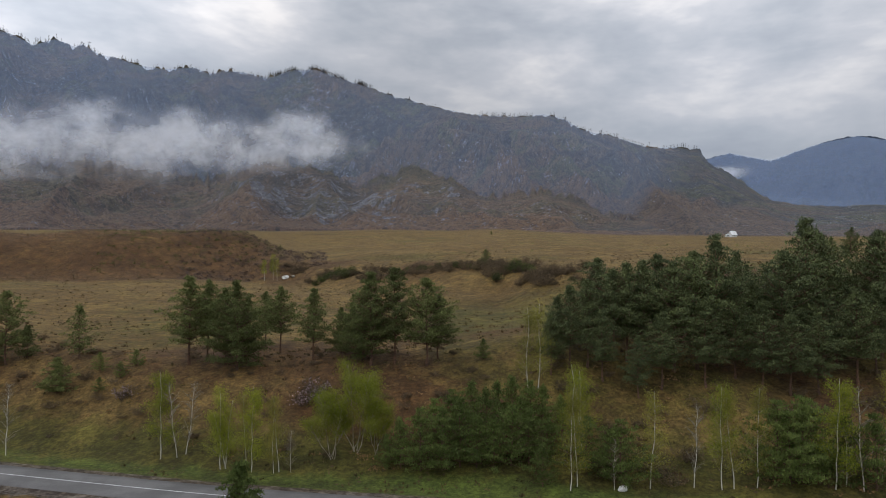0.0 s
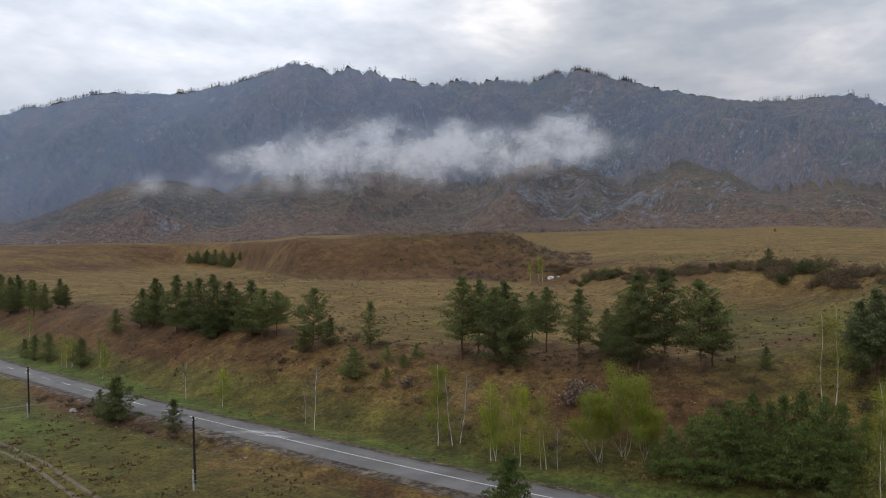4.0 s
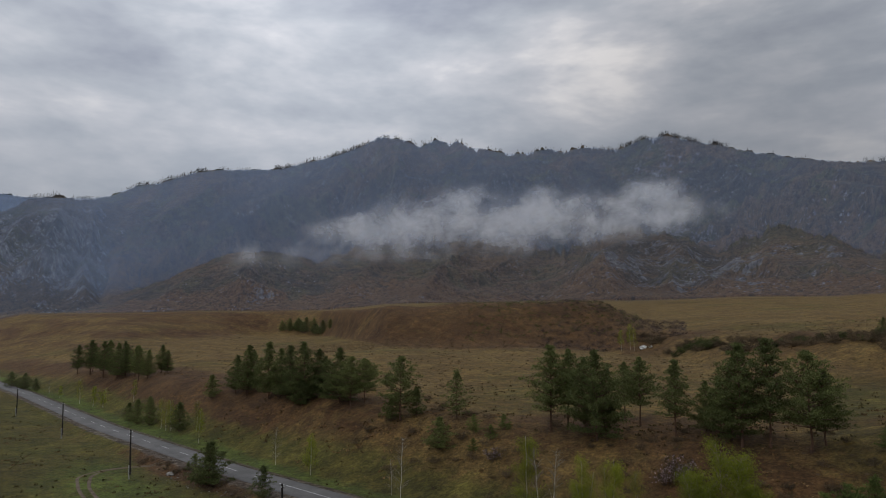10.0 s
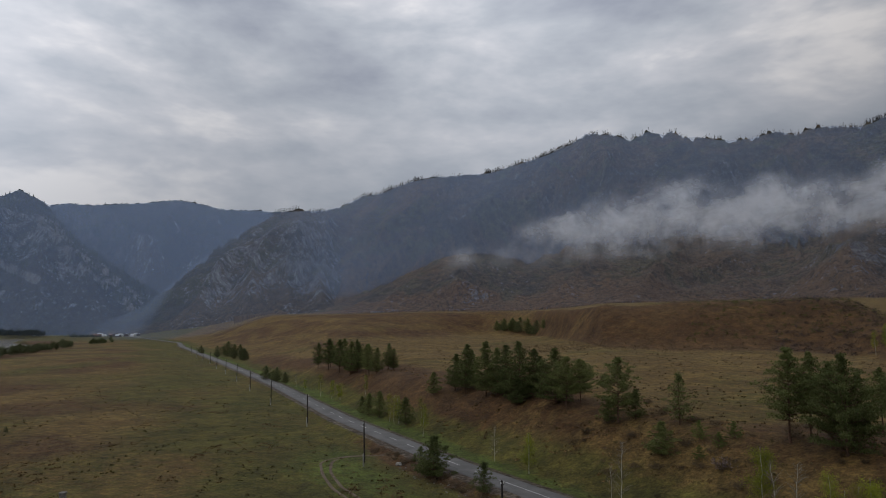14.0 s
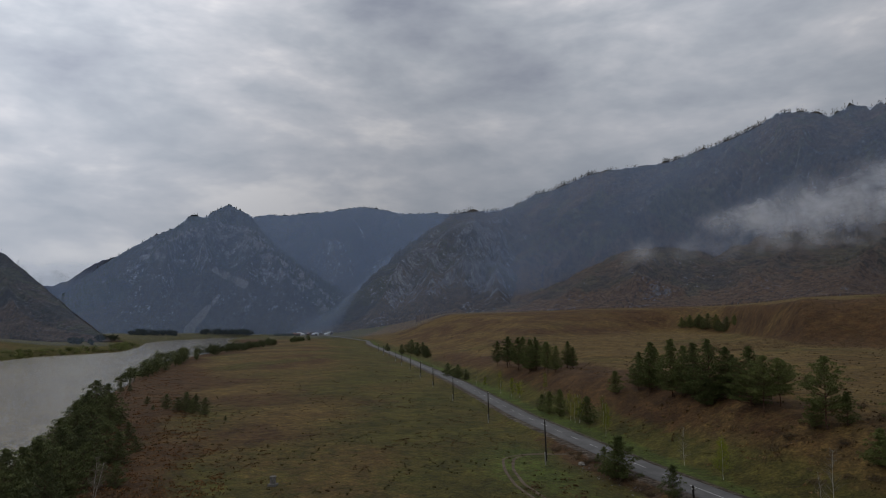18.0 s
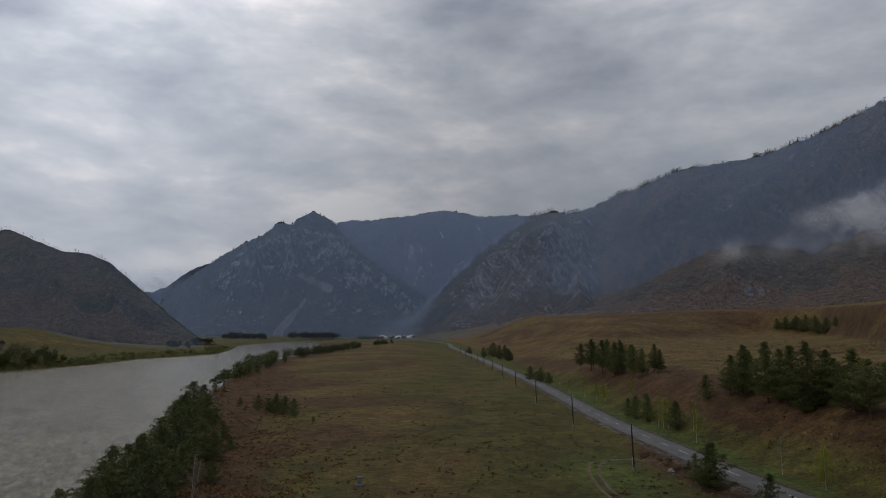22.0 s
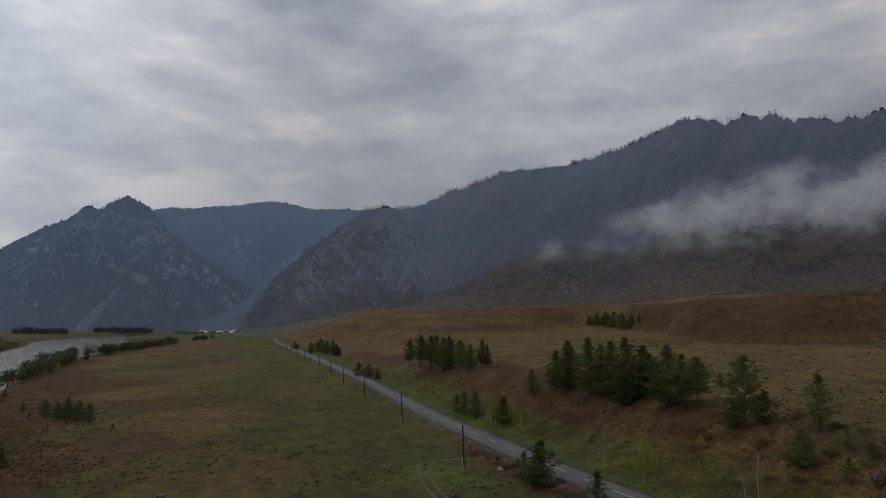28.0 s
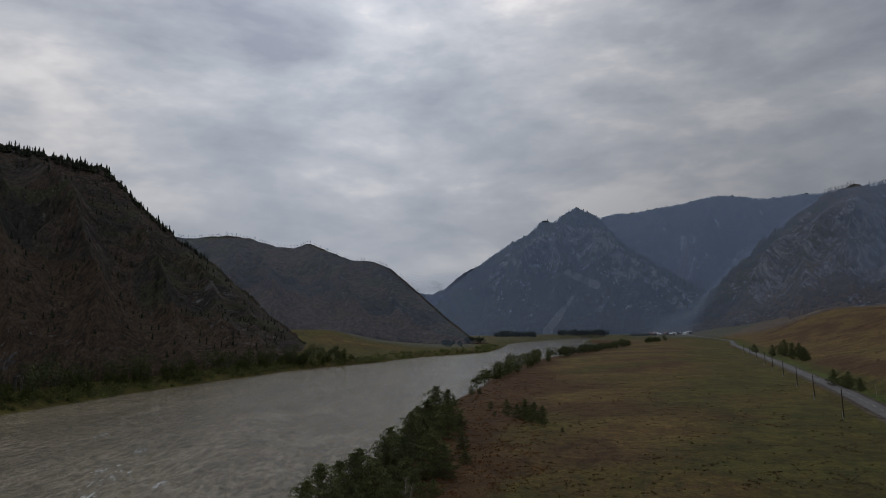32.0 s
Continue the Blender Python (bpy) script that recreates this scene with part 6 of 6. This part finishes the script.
def belt(label, cx, cy, lx, ly, count, tall, seed):
    q = np.random.default_rng(seed).uniform(-1, 1, (count, 2)) * (lx, ly) + (cx, cy)
    return crowns(label, [(x, y) for x, y in q if ground(x, y) > -3], tall, DARK_NEEDLES, seed, 9, 14, 0.5, 1.8)


belt("dark belt of trees at the river bend", -1755, 372, 22, 62, 80, 14, 31)
belt("dark clump of trees on the far bank", -1600, 185, 35, 45, 70, 13, 32)
belt("dark clump of trees on the far bank", -1120, 62, 60, 18, 34, 10, 33)
wood(-1600, 470, 60, 22, 60, 7, 34, "trees round the far village")
belt("small clump of trees on the far bank", -960, 30, 40, 12, 14, 8, 35)

# ---- poles and wires ----
POLE_WOOD = vary("tarred_pole_wood", (0.028, 0.024, 0.022), (0.055, 0.046, 0.04), 1.5, 0.9, 0.6)
CONCRETE = vary("weathered_concrete", (0.36, 0.35, 0.33), (0.46, 0.45, 0.42), 2.0, 0.9, 0.75)
PORCELAIN = vary("white_insulator", (0.6, 0.6, 0.58), (0.7, 0.7, 0.68), 5.0, 0.35, 0.9)
WIRE = vary("steel_wire", (0.09, 0.09, 0.09), (0.13, 0.13, 0.13), 1.0, 0.5, 0.9)
TOPS = []


def utility_pole(x, y, turn, lean):
    top = root("utility_pole", "dark wooden utility pole on a concrete stub beside the road", "pole", "line of poles along the road")
    p, st, arm = Shape(), Shape(), Shape()
    p.rod([(0, 0, 0.8), (0.01, 0, 4), (0, 0.01, 8.2)], [0.15, 0.135, 0.11], 8)
    p.make("shaft", POLE_WOOD, top)
    st.rod([(0.2, 0, -0.5), (0.2, 0, 2.3), (0.2, 0, 2.4)], [0.12, 0.11, 0.06], 4)
    st.make("concrete_stub", CONCRETE, top, "pale concrete stub")
    arm.rod([(-0.2, 0.1, 7.75), (0.2, 0.1, 7.75)], [0.04, 0.04], 4)
    bar = arm.make("crossarm", POLE_WOOD, top)
    for dx in (-0.17, 0.17):
        i = Shape()
        i.rod([(dx, 0.1, 7.79), (dx, 0.1, 7.9), (dx, 0.1, 7.99), (dx, 0.1, 8.02)], [0.03, 0.06, 0.05, 0.02], 6)
        i.make("insulator", PORCELAIN, bar, "white insulator")
    for zz in (1.1, 1.9):
        b = Shape()
        b.rod([(0.08, 0, zz), (0.08, 0, zz + 0.05)], [0.27, 0.27], 8)
        b.make("wire_band", WIRE, top)
    top.matrix_basis = pose(x, y, ground(x, y), lean[0], lean[1], turn)
    return top


POLES = [(-2, 45), (-53.9, 61.4), (-103.9, 79.8), (-155, 100.5), (-204.4, 118.3), (-253.5, 137.3), (-300.6, 155.8), (-349, 174.5), (-398, 193), (-446, 211.5), (-495, 229), (-543, 246), (-592, 263)]
for i, (x, y) in enumerate(POLES):
    a = POLES[max(i - 1, 0)]
    b = POLES[min(i + 1, len(POLES) - 1)]
    turn = math.degrees(math.atan2(b[1] - a[1], b[0] - a[0])) + 90
    ob = utility_pole(x, y, turn, (rs.normal(0, 0.6), 0))
    tilt = Matrix.Translation((x, y, 0)) @ Matrix.Rotation(radians(-2.0 if i < 4 else rs.normal(-0.8, 0.8)), 4, Vector((-0.8, 0.6, 0))) @ Matrix.Translation((-x, -y, 0))
    ob.matrix_basis = tilt @ ob.matrix_basis
    TOPS.append([ob.matrix_basis @ Vector((dx, 0.1, 8.02)) for dx in (-0.17, 0.17)])
for i in range(8):
    for k in (0, 1):
        a, b = np.array(TOPS[i][k]), np.array(TOPS[i + 1][k])
        w = Shape()
        w.rod([a + (b - a) * t - np.array([0, 0, 1.1 * 4 * t * (1 - t)]) for t in np.linspace(0, 1, 13)], [0.012] * 13, 3)
        wire = w.make("overhead_wire", WIRE, None)
        tagged(wire, "thin sagging wire strung between two poles", "cable", "wires of the pole line")

# ---- buildings ----
WHITE_WALL = vary("white_plaster", (0.62, 0.61, 0.58), (0.74, 0.73, 0.7), 0.8, 0.9, 0.85)
LOG_WALL = vary("dark_log_wall", (0.10, 0.075, 0.055), (0.16, 0.12, 0.09), 0.8, 0.9, 0.7)
TIN = vary("pale_tin_roof", (0.55, 0.56, 0.57), (0.72, 0.73, 0.74), 0.6, 0.45, 0.85)
RED_ROOF = vary("brown_roof", (0.16, 0.09, 0.07), (0.24, 0.14, 0.11), 0.6, 0.7, 0.8)
PANE = vary("dark_window_glass", (0.03, 0.035, 0.04), (0.05, 0.055, 0.06), 0.5, 0.1, 0.9)


def house(x, y, turn, lx, ly, wall_h, roof_h, wall, roof, label, name="house"):
    top = root(name, label, "house", "houses of the far village" if x < -900 else "")
    hx, hy = lx / 2, ly / 2
    body = [(-hx, -hy, -0.6), (hx, -hy, -0.6), (hx, hy, -0.6), (-hx, hy, -0.6), (-hx, -hy, wall_h), (hx, -hy, wall_h), (hx, hy, wall_h), (-hx, hy, wall_h), (-hx, 0, wall_h + roof_h), (hx, 0, wall_h + roof_h)]
    obj("wall", body, [(0, 1, 5, 4), (2, 3, 7, 6), (1, 2, 6, 9, 5), (3, 0, 4, 8, 7), (3, 2, 1, 0)], wall, top)
    e = 0.45
    for s in (-1, 1):
        q = [(-hx - e, s * (hy + e), wall_h - e * roof_h / hy + 0.05), (hx + e, s * (hy + e), wall_h - e * roof_h / hy + 0.05), (hx + e, 0, wall_h + roof_h + 0.05), (-hx - e, 0, wall_h + roof_h + 0.05)]
        q += [(a, b, c + 0.14) for a, b, c in q]
        obj("roof", q, [(0, 1, 2, 3), (7, 6, 5, 4), (0, 4, 5, 1), (1, 5, 6, 2), (2, 6, 7, 3), (3, 7, 4, 0)], roof, top)
    for k in range(3):
        wx = -hx + lx * (k + 0.5) / 3
        for s in (-1, 1):
            obj("window", [(wx + a * 0.5, s * (hy + 0.03 * b), 1.0 + c * 1.2) for b in (0, 1) for a, c in ((-1, 0), (1, 0), (1, 1), (-1, 1))],
                    [(0, 1, 2, 3), (7, 6, 5, 4), (0, 4, 5, 1), (1, 5, 6, 2), (2, 6, 7, 3), (3, 7, 4, 0)], PANE, top)
    ch = Shape()
    ch.rod([(hx * 0.3, 0.4, wall_h + roof_h * 0.5), (hx * 0.3, 0.4, wall_h + roof_h + 0.9)], [0.3, 0.3], 4)
    ch.make("chimney", CONCRETE, top)
    top.matrix_basis = pose(x, y, ground(x, y), 0, 0, turn)
    return top


house(290, 692, 20, 6.2, 5.2, 2.4, 3.6, WHITE_WALL, TIN, "small white steep-roofed house alone on the plateau")
house(285.3, 693.5, 20, 3.2, 3.0, 1.9, 0.9, WHITE_WALL, TIN, "low white outbuilding beside the lone house", "outbuilding")
for k, (x, y) in enumerate([(-1640, 560), (-1660, 585), (-1690, 600), (-1620, 590), (-1700, 560), (-1655, 615), (-1600, 610), (-1720, 620), (-1680, 640), (-1740, 585), (-1625, 545), (-1590, 575), (-1705, 655), (-1650, 640)]):
    house(x, y - 35, rs.uniform(0, 180), rs.uniform(9, 14), rs.uniform(7, 9), rs.uniform(2.8, 4), rs.uniform(2, 3.2), (WHITE_WALL, LOG_WALL)[k % 3 > 0], (TIN, RED_ROOF, TIN)[k % 3], "village house with a pale pitched roof among trees" if k % 3 != 1 else "dark log village house with a brown roof")

# ---- stones, posts, tracks ----
STONE = vary("grey_boulder", (0.17, 0.16, 0.145), (0.27, 0.255, 0.235), 1.5, 0.95, 0.7)
PALE_STONE = vary("white_quartz_boulder", (0.66, 0.65, 0.62), (0.78, 0.77, 0.74), 1.5, 0.9, 0.8)


def boulder(name, x, y, sx, sy, sz, mat, label, group="", seed=0, link=True):
    bm = bmesh.new()
    bmesh.ops.create_icosphere(bm, subdivisions=2, radius=1)
    for v in bm.verts:
        k = 1 + 0.5 * noise.noise(v.co * 1.3 + Vector((seed * 3.7, seed, 0))) + 0.16 * noise.noise(v.co * 3.9)
        v.co = Vector((v.co.x * sx * k, v.co.y * sy * k, v.co.z * sz * k))
    me = bpy.data.meshes.new(name)
    bm.to_mesh(me)
    bm.free()
    me.materials.append(mat)
    ob = new(name, me)
    ob.matrix_basis = pose(x, y, ground(x, y) + sz * 0.35, 0, 0, seed * 40)
    return tagged(ob, label, "rock", group)


boulder("boulder", 19.5, 75.0, 0.8, 0.45, 0.3, PALE_STONE, "flat white boulder at the foot of the roadside wood", seed=1)
boulder("boulder", -69.5, 305.5, 2.6, 1.4, 1.0, PALE_STONE, "large white boulder under the birches on the bank", seed=2)
boulder("boulder", -66.6, 306.5, 1.0, 0.9, 0.5, PALE_STONE, "white boulder lying beside the larger one", seed=3)
rock_mesh = boulder("boulder", -101, 85.6, 0.9, 0.6, 0.4, STONE, "grey boulder by the track's turning", seed=4)
for k in range(70):
    x = rs.uniform(-100, -50)
    y = float(road_mid(x)) - rs.uniform(6.0, 10.5)
    s = rs.uniform(0.06, 0.24)
    copy_thing(rock_mesh, pose(x, y, ground(x, y) + 0.03, 0, 0, rs.uniform(0, 360)) @ Matrix.Diagonal((s, s, s, 1)))["group"] = "stones on the embankment"
marker = root("marker_post", "small weathered concrete survey plinth in the meadow", "post", "")
for nm, sx, z0, z1 in (("base", 0.75, -0.1, 0.35), ("pillar", 0.42, 0.35, 1.35), ("cap", 0.5, 1.35, 1.5)):
    p = Shape()
    p.rod([(0, 0, z0), (0, 0, z1)], [sx * 1.3, sx * 1.2], 4)
    p.make(nm, STONE, marker)
marker.matrix_basis = pose(-112.4, 31.8, ground(-112.4, 31.8), 0, 0, 25)

DIRT = vary("bare_dirt_track", (0.100, 0.074, 0.050), (0.150, 0.115, 0.082), 0.6, 0.95, 0.75)


def track(pts, width, label):
    """A worn wheel track laid on the ground."""
    p = np.array(pts, float)
    d = np.concatenate([[0], np.cumsum(np.hypot(*np.diff(p, axis=0).T))])
    s = np.arange(0, d[-1], 0.8)
    x, y = np.interp(s, d, p[:, 0]), np.interp(s, d, p[:, 1])
    k = np.hanning(13) / np.hanning(13).sum()
    x, y = (np.convolve(np.pad(q, 6, "edge"), k, "valid") for q in (x, y))
    dx, dy = np.gradient(x), np.gradient(y)
    ln = np.hypot(dx, dy)
    rows_ = []
    for side in np.linspace(-1, 1, 5):
        w = width / 2 * side * (1 + 0.25 * wobble(x * 1.0, y, 2.5, side))
        px, py = x - dy / ln * w, y + dx / ln * w
        rows_.append(np.stack([px, py, height(px, py) + (0.05 if abs(side) < 0.9 else -0.06)], -1))
    ob = sheet("dirt_track", np.stack(rows_, 1), DIRT)
    return tagged(ob, label, "track", kind="structure")


for o in (-0.85, 0.85):
    track([(-108.8 + o, 90.8), (-112 + o * 0.6, 88), (-114.4 + o * 0.3, 83.5), (-113 + o * 0.7, 77.5 + o), (-103.3, 71.1 + o), (-93.2, 66.3 + o), (-80, 62.5 + o), (-60, 54 + o)], 0.75, "bare wheel rut of a dirt track off the road")
# ---- grass tussocks ----
GRASS = vary("dry_grass_tuft", (0.105, 0.085, 0.036), (0.165, 0.125, 0.055), 0.05, 0.95, 0.8, 0.5, 0, True, 0.7)
BROWN_GRASS = vary("brown_tussock", (0.085, 0.055, 0.028), (0.13, 0.082, 0.040), 0.05, 0.95, 0.8, 0.5, 0, True, 0.7)


def tussocks(count, az0, az1, r0, r1, size, mat, keep, label, seed):
    rng = np.random.default_rng(seed)
    az, r = np.radians(rng.uniform(az0, az1, count)), r0 * (r1 / r0) ** rng.uniform(0, 1, count)
    x, y = -r * np.sin(az), r * np.cos(az)
    ok = keep(x, y) & (river_d(x, y)[0] > 8) & (np.abs(road_n(x, y)) > 5.5)
    x, y = x[ok], y[ok]
    z = height(x, y)
    c = np.repeat(np.stack([x, y, z], -1), 5, 0) + rng.normal(0, 1, (len(x) * 5, 3)) * (size * 0.6, size * 0.6, 0)
    t = Shape()
    t.blades(rng, c, size, 2.2, 0.35)
    return tagged(t.make("grass_tussocks", mat, None), label, "grass", kind="stuff")


tussocks(9000, -38, 125, 45, 330, 0.34, GRASS, lambda x, y: wobble(x, y, 9, 2) > -0.2, "tufts of dry grass over meadow and slope", 71)
tussocks(3500, -36, 60, 75, 330, 0.42, BROWN_GRASS, lambda x, y: (road_n(x, y) > 12) & (wobble(x, y, 12, 3) > 0.0), "red-brown heath tufts on the hillside", 73)
# broken water
for k, (x, y, s) in enumerate([(-176, -62, 4.5), (-184, -68, 3), (-158, -58, 2.2), (-150, -64, 2.0), (-210, -70, 2.5), (-168, -48, 1.8), (-140, -52, 2.2), (-240, -95, 2.4)]):
    f = Shape()
    rng = np.random.default_rng(90 + k)
    for j in range(22):
        px, py, a = x + rng.normal(0, s), y + rng.normal(0, s * 0.3), rng.uniform(0.25, 0.8)
        f.add([(px - a * 2, py, -4.97), (px, py - a * 0.4, -4.96), (px + a * 2, py + 0.1, -4.97), (px, py + a * 0.4, -4.86)], [(0, 1, 3), (1, 2, 3)])
    tagged(f.make("white_water", FOAM, None), "small patch of white water on the river", "foam", kind="stuff")
